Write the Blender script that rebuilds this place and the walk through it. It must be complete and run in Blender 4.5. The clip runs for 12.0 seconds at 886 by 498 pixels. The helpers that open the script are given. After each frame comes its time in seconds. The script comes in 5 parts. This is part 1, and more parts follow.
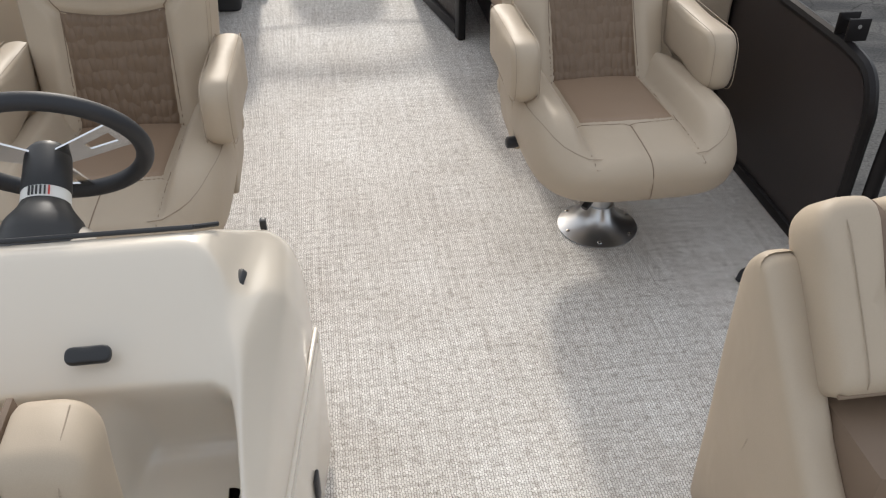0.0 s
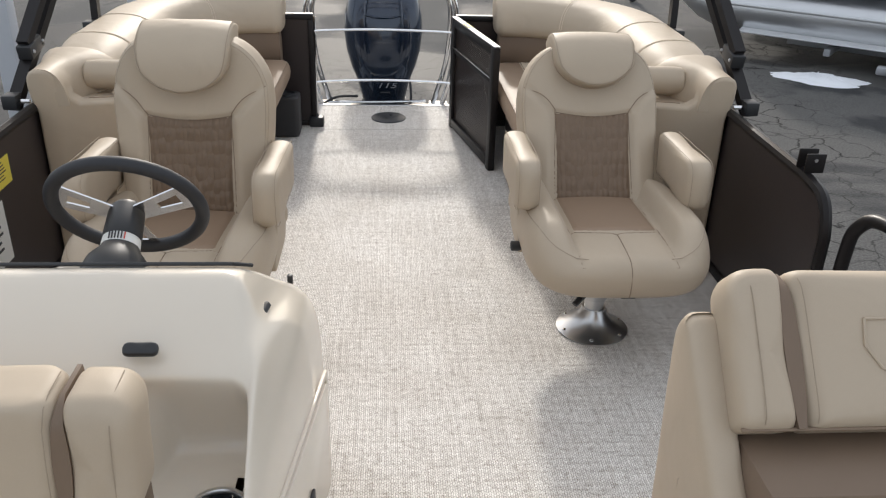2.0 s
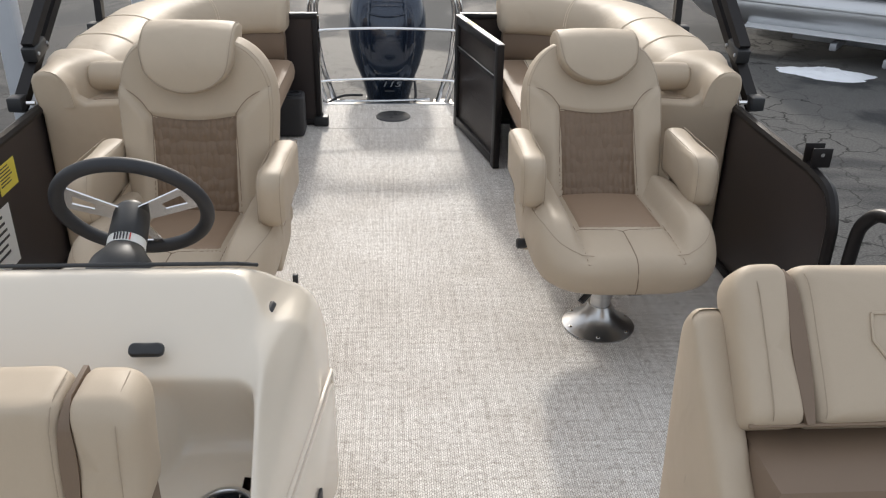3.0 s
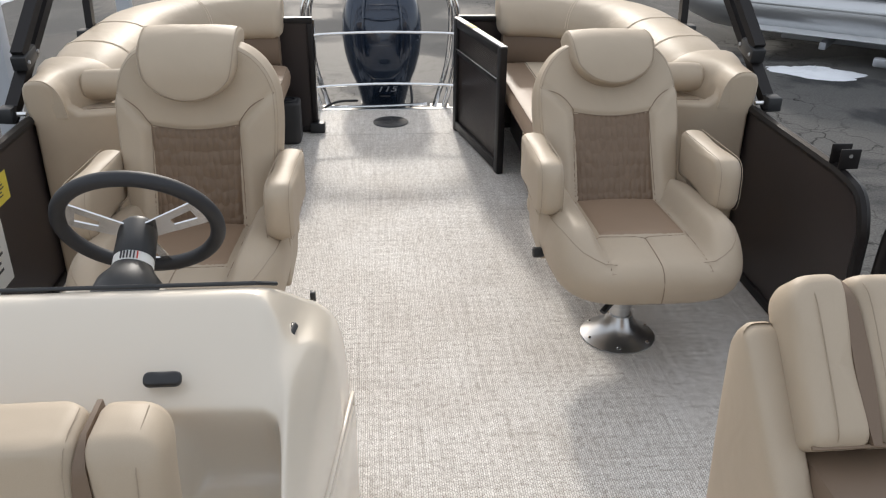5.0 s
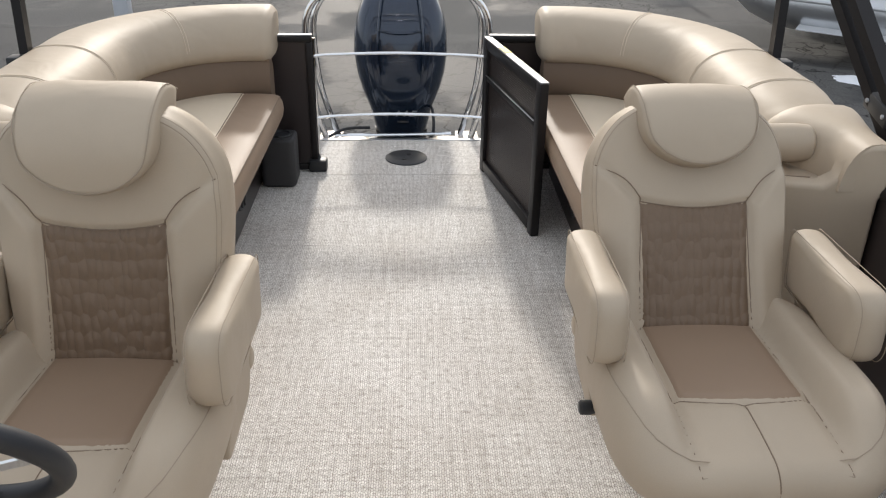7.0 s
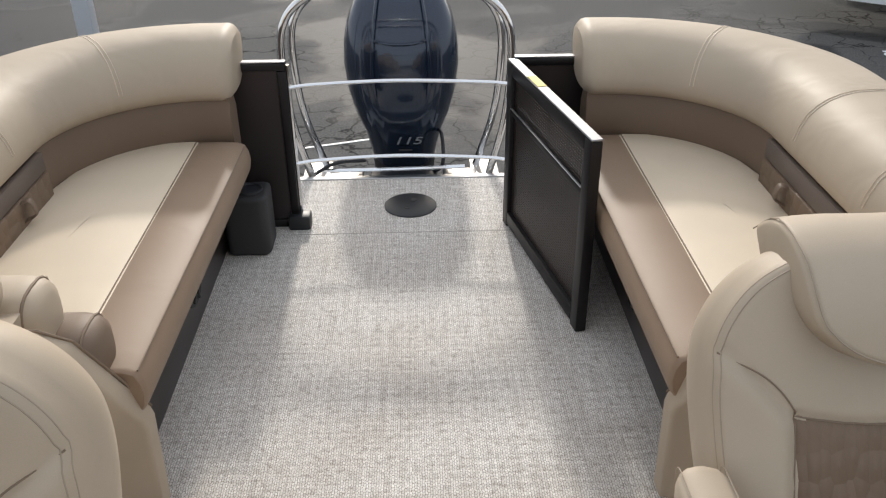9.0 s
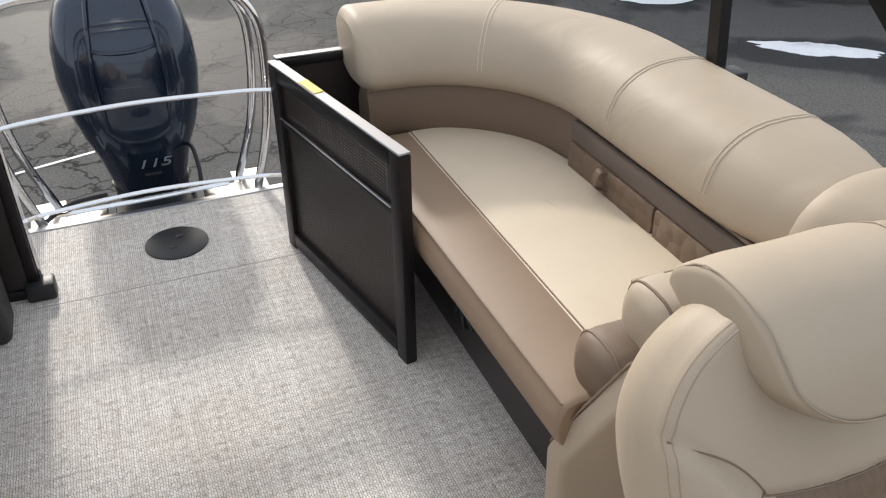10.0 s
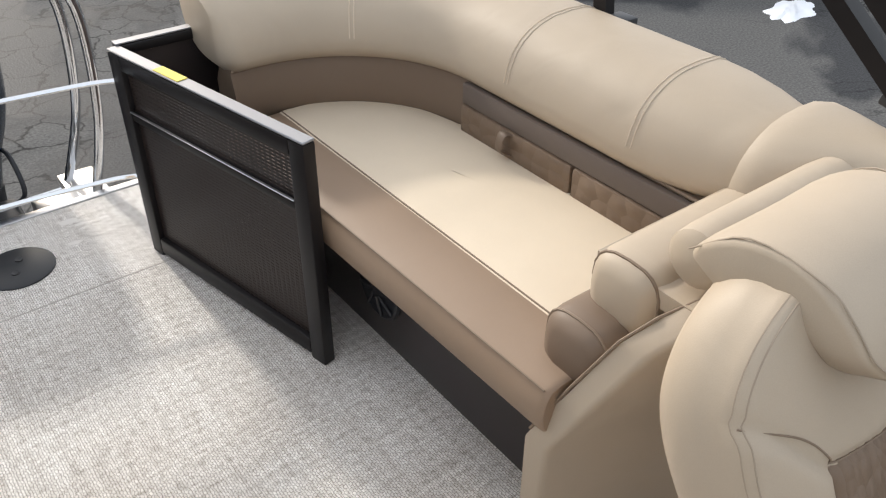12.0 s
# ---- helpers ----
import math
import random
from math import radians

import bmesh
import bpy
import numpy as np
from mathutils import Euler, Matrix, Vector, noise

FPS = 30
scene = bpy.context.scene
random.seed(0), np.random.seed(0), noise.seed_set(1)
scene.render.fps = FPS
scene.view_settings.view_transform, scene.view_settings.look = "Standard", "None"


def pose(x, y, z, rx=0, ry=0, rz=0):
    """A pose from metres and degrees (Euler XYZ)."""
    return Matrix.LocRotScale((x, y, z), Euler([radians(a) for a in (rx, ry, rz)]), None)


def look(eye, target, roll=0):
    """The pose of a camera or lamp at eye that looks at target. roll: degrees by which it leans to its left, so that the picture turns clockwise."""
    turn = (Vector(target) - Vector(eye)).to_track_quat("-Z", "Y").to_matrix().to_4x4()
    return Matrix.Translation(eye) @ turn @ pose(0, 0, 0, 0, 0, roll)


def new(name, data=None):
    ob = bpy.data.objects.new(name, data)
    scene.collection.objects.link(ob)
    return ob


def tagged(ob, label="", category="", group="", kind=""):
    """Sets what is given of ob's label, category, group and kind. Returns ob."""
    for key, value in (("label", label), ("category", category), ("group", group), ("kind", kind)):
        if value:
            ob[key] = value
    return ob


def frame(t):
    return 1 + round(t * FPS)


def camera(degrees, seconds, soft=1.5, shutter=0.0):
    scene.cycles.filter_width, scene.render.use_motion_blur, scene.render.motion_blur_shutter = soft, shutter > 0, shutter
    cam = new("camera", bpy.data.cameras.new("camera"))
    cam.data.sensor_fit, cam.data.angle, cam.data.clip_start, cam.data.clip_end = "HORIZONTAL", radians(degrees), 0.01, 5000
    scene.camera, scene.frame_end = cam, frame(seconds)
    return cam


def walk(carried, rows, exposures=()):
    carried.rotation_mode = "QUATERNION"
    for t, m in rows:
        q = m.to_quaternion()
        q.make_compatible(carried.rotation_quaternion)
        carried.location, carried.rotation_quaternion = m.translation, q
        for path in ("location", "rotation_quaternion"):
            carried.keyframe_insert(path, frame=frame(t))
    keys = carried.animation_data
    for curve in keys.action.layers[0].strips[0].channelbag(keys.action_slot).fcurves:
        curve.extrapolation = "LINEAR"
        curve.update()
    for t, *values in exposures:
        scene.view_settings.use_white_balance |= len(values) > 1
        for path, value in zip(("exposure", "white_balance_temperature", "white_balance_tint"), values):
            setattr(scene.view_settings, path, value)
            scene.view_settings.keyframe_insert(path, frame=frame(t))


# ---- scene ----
cam = camera(55.6, 12.0, soft=1.2)
PATH = [
    (0, (-0.17, -0.041, 1.46), (0.057, 1.554, 0.274), 0.1),
    (0.5, (-0.203, -0.172, 1.473), (-0.033, 1.484, 0.365), 1.0),
    (1, (-0.208, -0.301, 1.484), (-0.038, 1.396, 0.438), 2.0),
    (1.5, (-0.143, -0.394, 1.485), (0.005, 1.36, 0.534), 2.3),
    (2, (-0.095, -0.427, 1.484), (0.034, 1.362, 0.601), 1.7),
    (2.5, (-0.085, -0.43, 1.485), (0.03, 1.37, 0.622), 1.3),
    (3, (-0.092, -0.425, 1.482), (0.022, 1.364, 0.595), 1.0),
    (3.2, (-0.093, -0.419, 1.475), (0.026, 1.361, 0.571), 0.8),
    (4.8, (-0.167, -0.346, 1.456), (-0.015, 1.432, 0.553), 0.8),
    (5, (-0.174, -0.317, 1.453), (-0.025, 1.474, 0.575), 0.5),
    (5.5, (-0.122, -0.13, 1.448), (-0.007, 1.684, 0.613), 0.8),
    (6, (-0.061, 0.068, 1.449), (0.003, 1.879, 0.602), 1.3),
    (6.5, (-0.067, 0.324, 1.432), (0.0, 2.112, 0.538), 1.1),
    (6.7, (-0.068, 0.403, 1.44), (0.009, 2.187, 0.539), 0.8),
    (8.5, (-0.033, 1.218, 1.449), (-0.028, 2.964, 0.474), 1.6),
    (9, (-0.057, 1.422, 1.456), (-0.005, 3.157, 0.462), -0.4),
    (9.5, (-0.064, 1.618, 1.471), (0.136, 3.32, 0.441), -1.3),
    (10, (-0.137, 1.829, 1.443), (0.48, 3.4, 0.37), -0.5),
    (10.5, (-0.231, 1.998, 1.433), (0.737, 3.346, 0.318), -0.2),
    (11, (-0.279, 2.085, 1.412), (0.801, 3.313, 0.262), 0.3),
    (11.5, (-0.272, 2.104, 1.409), (0.807, 3.315, 0.239), -0.0),
    (12, (-0.287, 2.087, 1.424), (0.7, 3.38, 0.259), 0.4),
]
walk(cam, [(t, look(eye, target, roll)) for t, eye, target, roll in PATH], [(0, -0.08), (1.0, 0.06), (1.5, 0.04), (2.5, -0.02), (5, -0.03), (6, -0.05), (6.5, 0.0), (8.5, -0.02), (9.5, -0.07), (10, 0.08), (11, 0.27), (12, 0.28)])

# ---- body ----

# ---------- world, sun ----------
SUN_EL, SUN_AZ = 27.0, -1.0   # degrees; azimuth from +y towards +x
world = bpy.data.worlds.new("sky")
scene.world = world
world.use_nodes = True
wn = world.node_tree.nodes
sky = wn.new("ShaderNodeTexSky")
sky.sky_type = "NISHITA"
sky.sun_disc = False
sky.sun_elevation = radians(SUN_EL)
sky.sun_rotation = radians(SUN_AZ)
sky.air_density, sky.dust_density, sky.ozone_density = 1.0, 4.0, 1.0
wn["Background"].inputs["Strength"].default_value = 0.06
world.node_tree.links.new(sky.outputs[0], wn["Background"].inputs["Color"])
# thin bright cloud over the whole sky
cloud = wn.new("ShaderNodeBackground")
cloud.inputs["Color"].default_value = (0.93, 0.97, 1.03, 1)
cloud.inputs["Strength"].default_value = 0.79
both = wn.new("ShaderNodeAddShader")
world.node_tree.links.new(wn["Background"].outputs[0], both.inputs[0])
world.node_tree.links.new(cloud.outputs[0], both.inputs[1])
world.node_tree.links.new(both.outputs[0], wn["World Output"].inputs["Surface"])
sun_data = bpy.data.lights.new("sun", "SUN")
sun_data.energy, sun_data.angle, sun_data.color = 2.1, radians(3.5), (1.0, 0.95, 0.88)
sun = new("sun", sun_data)
sun.matrix_world = look((30 * math.sin(radians(SUN_AZ)), 30 * math.cos(radians(SUN_AZ)), 30 * math.tan(radians(SUN_EL))), (0, 0, 0))

# ---------- materials ----------


def material(name, color, rough=0.5, metal=0.0, grain=0.0, grain_scale=200.0, vary=0.0, vary_scale=3.0, bump=0.0, coat=0.0, spec=0.5):
    """A principled surface with a large-scale tone variation, a fine grain and a fine relief."""
    m = bpy.data.materials.new(name)
    m.use_nodes = True
    n, l = m.node_tree.nodes, m.node_tree.links
    b = n["Principled BSDF"]
    b.inputs["Roughness"].default_value = rough
    b.inputs["Metallic"].default_value = metal
    b.inputs["Coat Weight"].default_value = coat
    b.inputs["Specular IOR Level"].default_value = spec
    co = n.new("ShaderNodeTexCoord")
    big = n.new("ShaderNodeTexNoise")
    big.inputs["Scale"].default_value = vary_scale
    big.inputs["Detail"].default_value = 4
    small = n.new("ShaderNodeTexNoise")
    small.inputs["Scale"].default_value = grain_scale
    small.inputs["Detail"].default_value = 2
    l.new(co.outputs["Object"], big.inputs["Vector"])
    l.new(co.outputs["Object"], small.inputs["Vector"])
    mix = n.new("ShaderNodeMix")
    mix.data_type = "RGBA"
    lo = [c * (1 - vary) for c in color]
    hi = [min(1, c * (1 + vary)) for c in color]
    mix.inputs[6].default_value, mix.inputs[7].default_value = (*lo, 1), (*hi, 1)
    l.new(big.outputs["Fac"], mix.inputs[0])
    gm = n.new("ShaderNodeMix")
    gm.data_type, gm.blend_type = "RGBA", "MULTIPLY"
    gm.inputs[0].default_value = grain
    l.new(mix.outputs[2], gm.inputs[6])
    l.new(small.outputs["Fac"], gm.inputs[7])
    l.new(gm.outputs[2], b.inputs["Base Color"])
    if bump:
        bn = n.new("ShaderNodeBump")
        bn.inputs["Strength"].default_value = bump
        bn.inputs["Distance"].default_value = 0.002
        l.new(small.outputs["Fac"], bn.inputs["Height"])
        l.new(bn.outputs["Normal"], b.inputs["Normal"])
    return m


def vinyl(name, color, crease=0.4):
    """Stretched upholstery vinyl: fine leather grain and broad soft wrinkles."""
    m = material(name, color, 0.54, vary=0.08, vary_scale=5, grain=0.12, grain_scale=700, spec=0.4)
    n, l = m.node_tree.nodes, m.node_tree.links
    co = n.new("ShaderNodeTexCoord")
    fine = n.new("ShaderNodeTexVoronoi")
    fine.inputs["Scale"].default_value = 650
    soft = n.new("ShaderNodeTexNoise")
    soft.inputs["Scale"].default_value = 7
    soft.inputs["Distortion"].default_value = 0.6
    l.new(co.outputs["Object"], fine.inputs["Vector"])
    l.new(co.outputs["Object"], soft.inputs["Vector"])
    b1, b2 = n.new("ShaderNodeBump"), n.new("ShaderNodeBump")
    b1.inputs["Strength"].default_value, b1.inputs["Distance"].default_value = crease, 0.012
    b2.inputs["Strength"].default_value, b2.inputs["Distance"].default_value = 0.12, 0.0006
    l.new(soft.outputs["Fac"], b1.inputs["Height"])
    l.new(fine.outputs["Distance"], b2.inputs["Height"])
    l.new(b1.outputs["Normal"], b2.inputs["Normal"])
    l.new(b2.outputs["Normal"], n["Principled BSDF"].inputs["Normal"])
    return m


def woven_vinyl():
    """Woven marine flooring: pale yarn floats 8 mm wide, staggered over darker cross yarns, with slubs and stains."""
    m = bpy.data.materials.new("woven_flooring")
    m.use_nodes = True
    n, l = m.node_tree.nodes, m.node_tree.links
    b = n["Principled BSDF"]
    b.inputs["Roughness"].default_value = 0.62
    b.inputs["Specular IOR Level"].default_value = 0.35
    co = n.new("ShaderNodeTexCoord")
    bend = n.new("ShaderNodeTexNoise")
    bend.inputs["Scale"].default_value = 90
    bend.inputs["Detail"].default_value = 2
    l.new(co.outputs["Object"], bend.inputs["Vector"])
    wobble = n.new("ShaderNodeMix")
    wobble.data_type, wobble.blend_type = "RGBA", "LINEAR_LIGHT"
    wobble.inputs[0].default_value = 0.0045
    l.new(co.outputs["Object"], wobble.inputs[6])
    l.new(bend.outputs["Color"], wobble.inputs[7])
    turn = n.new("ShaderNodeMapping")
    turn.inputs["Rotation"].default_value = (0, 0, math.pi / 2)
    l.new(wobble.outputs[2], turn.inputs["Vector"])
    yarn = n.new("ShaderNodeTexBrick")
    yarn.offset, yarn.squash = 0.5, 1.0
    for key, value in (("Color1", (0.97, 0.94, 0.895, 1)), ("Color2", (0.78, 0.74, 0.69, 1)), ("Mortar", (0.40, 0.365, 0.325, 1))):
        yarn.inputs[key].default_value = value
    for key, value in (("Scale", 1.0), ("Mortar Size", 0.0010), ("Mortar Smooth", 0.75), ("Bias", -0.25), ("Brick Width", 0.0100), ("Row Height", 0.0060)):
        yarn.inputs[key].default_value = value
    l.new(turn.outputs[0], yarn.inputs["Vector"])

    def tone(sx, sy, p0, c0, p1, c1, detail=3):
        mp = n.new("ShaderNodeMapping")
        mp.inputs["Scale"].default_value = (sx, sy, 1)
        l.new(co.outputs["Object"], mp.inputs["Vector"])
        t = n.new("ShaderNodeTexNoise")
        t.inputs["Scale"].default_value = 1
        t.inputs["Detail"].default_value = detail
        l.new(mp.outputs[0], t.inputs["Vector"])
        k = n.new("ShaderNodeValToRGB")
        k.color_ramp.elements[0].position, k.color_ramp.elements[0].color = p0, (*c0, 1)
        k.color_ramp.elements[1].position, k.color_ramp.elements[1].color = p1, (*c1, 1)
        l.new(t.outputs["Fac"], k.inputs[0])
        return k.outputs[0]

    def times(a, c):
        k = n.new("ShaderNodeMix")
        k.data_type, k.blend_type = "RGBA", "MULTIPLY"
        k.inputs[0].default_value = 1
        l.new(a, k.inputs[6])
        l.new(c, k.inputs[7])
        return k.outputs[2]

    lengthwise = tone(130, 3.0, 0.34, (0.84, 0.825, 0.81), 0.62, (1, 1, 1))
    crosswise = tone(3.0, 110, 0.34, (0.84, 0.83, 0.815), 0.62, (1, 1, 1))
    slubs = tone(45, 70, 0.30, (0.74, 0.72, 0.70), 0.50, (1, 1, 1), 2)
    stains = tone(2.6, 2.6, 0.30, (0.86, 0.84, 0.82), 0.62, (1, 1, 1), 6)
    l.new(times(times(times(yarn.outputs["Color"], lengthwise), times(crosswise, slubs)), stains), b.inputs["Base Color"])
    bn = n.new("ShaderNodeBump")
    bn.invert = True
    bn.inputs["Strength"].default_value, bn.inputs["Distance"].default_value = 0.45, 0.0015
    l.new(yarn.outputs["Fac"], bn.inputs["Height"])
    l.new(bn.outputs["Normal"], b.inputs["Normal"])
    return m


def asphalt_material():
    """Old asphalt: dark wet areas, pale dry ones, grit and alligator cracks."""
    m = bpy.data.materials.new("old_asphalt")
    m.use_nodes = True
    n, l = m.node_tree.nodes, m.node_tree.links
    b = n["Principled BSDF"]
    co = n.new("ShaderNodeTexCoord")

    def noise_tex(scale, detail=5, distortion=0.0):
        t = n.new("ShaderNodeTexNoise")
        t.inputs["Scale"].default_value, t.inputs["Detail"].default_value, t.inputs["Distortion"].default_value = scale, detail, distortion
        l.new(co.outputs["Object"], t.inputs["Vector"])
        return t

    def ramp(src, p0, c0, p1, c1):
        r = n.new("ShaderNodeValToRGB")
        r.color_ramp.elements[0].position, r.color_ramp.elements[0].color = p0, (*c0, 1)
        r.color_ramp.elements[1].position, r.color_ramp.elements[1].color = p1, (*c1, 1)
        l.new(src, r.inputs[0])
        return r

    def multiply(a, c, fac=1.0):
        k = n.new("ShaderNodeMix")
        k.data_type, k.blend_type = "RGBA", "MULTIPLY"
        k.inputs[0].default_value = fac
        l.new(a, k.inputs[6])
        l.new(c, k.inputs[7])
        return k.outputs[2]

    wet = noise_tex(0.55, 7, 0.5)
    base = ramp(wet.outputs["Fac"], 0.455, (0.05, 0.051, 0.053), 0.50, (0.125, 0.123, 0.119))
    grit = ramp(noise_tex(60, 3).outputs["Fac"], 0.3, (0.62, 0.62, 0.62), 0.7, (1.15, 1.15, 1.15))
    warp = noise_tex(3.0, 4)
    add = n.new("ShaderNodeMix")
    add.data_type = "VECTOR"
    add.inputs[0].default_value = 0.3
    l.new(co.outputs["Object"], add.inputs[4])
    l.new(warp.outputs["Color"], add.inputs[5])
    vor = n.new("ShaderNodeTexVoronoi")
    vor.feature = "DISTANCE_TO_EDGE"
    vor.inputs["Scale"].default_value = 3.8
    l.new(add.outputs[1], vor.inputs["Vector"])
    crack = ramp(vor.outputs["Distance"], 0.006, (0.2, 0.2, 0.2), 0.032, (1, 1, 1))
    where = ramp(noise_tex(0.4, 3).outputs["Fac"], 0.49, (0, 0, 0), 0.60, (1, 1, 1))
    far = n.new("ShaderNodeVectorMath")
    far.operation = "DISTANCE"
    far.inputs[1].default_value = (0.9, 7.0, -1.0)
    l.new(co.outputs["Object"], far.inputs[0])
    near = n.new("ShaderNodeMapRange")
    near.inputs["From Min"].default_value, near.inputs["From Max"].default_value = 2.2, 4.2
    near.inputs["To Min"].default_value, near.inputs["To Max"].default_value = 0.9, 0.0
    l.new(far.outputs["Value"], near.inputs["Value"])
    most = n.new("ShaderNodeMath")
    most.operation = "MAXIMUM"
    l.new(where.outputs[0], most.inputs[0])
    l.new(near.outputs[0], most.inputs[1])
    cm = n.new("ShaderNodeMix")
    cm.data_type = "RGBA"
    cm.inputs[6].default_value = (1, 1, 1, 1)
    l.new(most.outputs[0], cm.inputs[0])
    l.new(crack.outputs[0], cm.inputs[7])
    l.new(multiply(multiply(base.outputs[0], grit.outputs[0]), cm.outputs[2]), b.inputs["Base Color"])
    rr = ramp(wet.outputs["Fac"], 0.44, (0.6, 0.6, 0.6), 0.54, (0.95, 0.95, 0.95))
    b.inputs["Specular IOR Level"].default_value = 0.12
    l.new(rr.outputs[0], b.inputs["Roughness"])
    bn = n.new("ShaderNodeBump")
    bn.inputs["Strength"].default_value, bn.inputs["Distance"].default_value = 0.4, 0.006
    l.new(grit.outputs[0], bn.inputs["Height"])
    l.new(bn.outputs["Normal"], b.inputs["Normal"])
    return m


def perforated():
    """Dark slotted sheet: rows of fine slots between thin bars."""
    m = material("slotted_sheet", (0.028, 0.020, 0.017), 0.33, 0.0, spec=0.25, vary=0.2)
    n, l = m.node_tree.nodes, m.node_tree.links
    co = n.new("ShaderNodeTexCoord")
    w = n.new("ShaderNodeTexWave")
    w.bands_direction = "Z"
    w.inputs["Scale"].default_value = 26
    l.new(co.outputs["Object"], w.inputs["Vector"])
    bn = n.new("ShaderNodeBump")
    bn.inputs["Strength"].default_value, bn.inputs["Distance"].default_value = 0.12, 0.001
    l.new(w.outputs["Fac"], bn.inputs["Height"])
    l.new(bn.outputs["Normal"], n["Principled BSDF"].inputs["Normal"])
    return m


def quilted(name, color):
    """Brown vinyl stitched in wavy diamonds."""
    m = material(name, color, 0.55, vary=0.1, grain=0.15, grain_scale=500, spec=0.35)
    n, l = m.node_tree.nodes, m.node_tree.links
    co = n.new("ShaderNodeTexCoord")
    mp = n.new("ShaderNodeMapping")
    mp.inputs["Scale"].default_value = (1.3, 0.5, 0.62)
    l.new(co.outputs["Object"], mp.inputs["Vector"])
    v = n.new("ShaderNodeTexVoronoi")
    v.inputs["Scale"].default_value = 42
    v.inputs["Randomness"].default_value = 0.45
    l.new(mp.outputs[0], v.inputs["Vector"])
    bn = n.new("ShaderNodeBump")
    bn.invert = True
    bn.inputs["Strength"].default_value, bn.inputs["Distance"].default_value = 1.0, 0.009
    l.new(v.outputs["Distance"], bn.inputs["Height"])
    l.new(bn.outputs["Normal"], n["Principled BSDF"].inputs["Normal"])
    return m


BEIGE = vinyl("beige_vinyl", (0.48, 0.392, 0.292))
CREAM = vinyl("cream_vinyl", (0.74, 0.62, 0.465), 0.12)
TAN = vinyl("tan_vinyl", (0.31, 0.218, 0.148), 0.2)
BROWN = vinyl("brown_vinyl", (0.195, 0.138, 0.096), 0.2)
UMBER = vinyl("umber_vinyl", (0.30, 0.208, 0.140), 0.2)
QUILT = quilted("quilted_brown_vinyl", (0.20, 0.138, 0.092))
TAUPE = vinyl("taupe_vinyl", (0.15, 0.118, 0.098), 0.1)
SEAM = material("seam_thread", (0.22, 0.16, 0.11), 0.7)
THREAD = material("beige_thread", (0.36, 0.29, 0.215), 0.7)
JOINT = material("floor_joint", (0.42, 0.385, 0.34), 0.7)
STITCH = material("pale_stitching", (0.62, 0.52, 0.40), 0.6)
FLOOR = woven_vinyl()
ASPHALT = asphalt_material()
GELCOAT = material("ivory_gelcoat", (0.68, 0.61, 0.51), 0.22, vary=0.02, coat=0.4)
BLACK = material("black_powder_coat", (0.014, 0.012, 0.012), 0.38, spec=0.25, vary=0.15, grain=0.1, bump=0.03)
PANEL = material("dark_fence_sheet", (0.036, 0.028, 0.027), 0.34, spec=0.4, vary=0.15, vary_scale=2)
SLOTS = perforated()
PLASTIC = material("black_plastic", (0.02, 0.021, 0.023), 0.45, vary=0.1, bump=0.05)
GREYBIN = material("charcoal_plastic", (0.035, 0.034, 0.035), 0.6, vary=0.1, bump=0.15, grain_scale=400)
RUBBER = material("black_grip", (0.02, 0.021, 0.025), 0.55, bump=0.1, grain_scale=500)
CAPGREY = material("dull_aluminium", (0.30, 0.30, 0.31), 0.45, 0.8, vary=0.1)
CHROME = material("polished_steel", (0.80, 0.80, 0.80), 0.09, 1.0)
ALU = material("brushed_aluminium", (0.62, 0.62, 0.62), 0.3, 1.0, vary=0.08, bump=0.05)
CAST = material("cast_aluminium", (0.55, 0.55, 0.55), 0.3, 1.0, vary=0.1)
COWL = material("midnight_blue_paint", (0.012, 0.024, 0.048), 0.2, 0.35, coat=0.8, vary=0.1)
TUBE = material("mill_aluminium", (0.60, 0.61, 0.62), 0.36, 1.0, vary=0.12, vary_scale=1.5)
# paler, less metallic than the tube: the strake's shine is put into its colour
STRAKE = material("strake_shine_aluminium", (0.72, 0.73, 0.74), 0.5, 0.4, vary=0.05)
SNOW = material("old_snow", (0.83, 0.85, 0.88), 0.8, vary=0.08, vary_scale=6, bump=0.3, grain_scale=30)
WHITE = material("white_print", (0.75, 0.75, 0.72), 0.5)
YELLOW = material("yellow_sticker", (0.75, 0.62, 0.08), 0.5)
RED = material("red_print", (0.55, 0.06, 0.04), 0.5)
SCUFF = material("dried_residue", (0.70, 0.66, 0.61), 0.8, vary=0.1)
GREYPOST = material("galvanised_post", (0.55, 0.57, 0.60), 0.5, 0.1, vary=0.1)
GALV = material("galvanised_steel", (0.42, 0.43, 0.45), 0.5, 0.7, vary=0.15)
SILVERTEXT = material("silver_print", (0.20, 0.21, 0.225), 0.4, 0.3)

# ---------- mesh helpers ----------


def part(name, bm, mat, parent=None, label="", sharp=40):
    """Links a bmesh as one mesh object under a thing or a part."""
    bmesh.ops.recalc_face_normals(bm, faces=bm.faces)
    me = bpy.data.meshes.new(name)
    bm.to_mesh(me)
    bm.free()
    me.polygons.foreach_set("use_smooth", [True] * len(me.polygons))
    me.set_sharp_from_angle(angle=radians(sharp))
    me.materials.append(mat)
    ob = new(name, me)
    ob.parent = parent
    return tagged(ob, label)


def thing(name, label, category, x=0, y=0, z=0, rz=0, group="", kind=""):
    """An empty at a thing's base, to carry its parts."""
    ob = new(name)
    ob.empty_display_size = 0.05
    ob.matrix_world = pose(x, y, z, 0, 0, rz)
    return tagged(ob, label, category, group, kind)


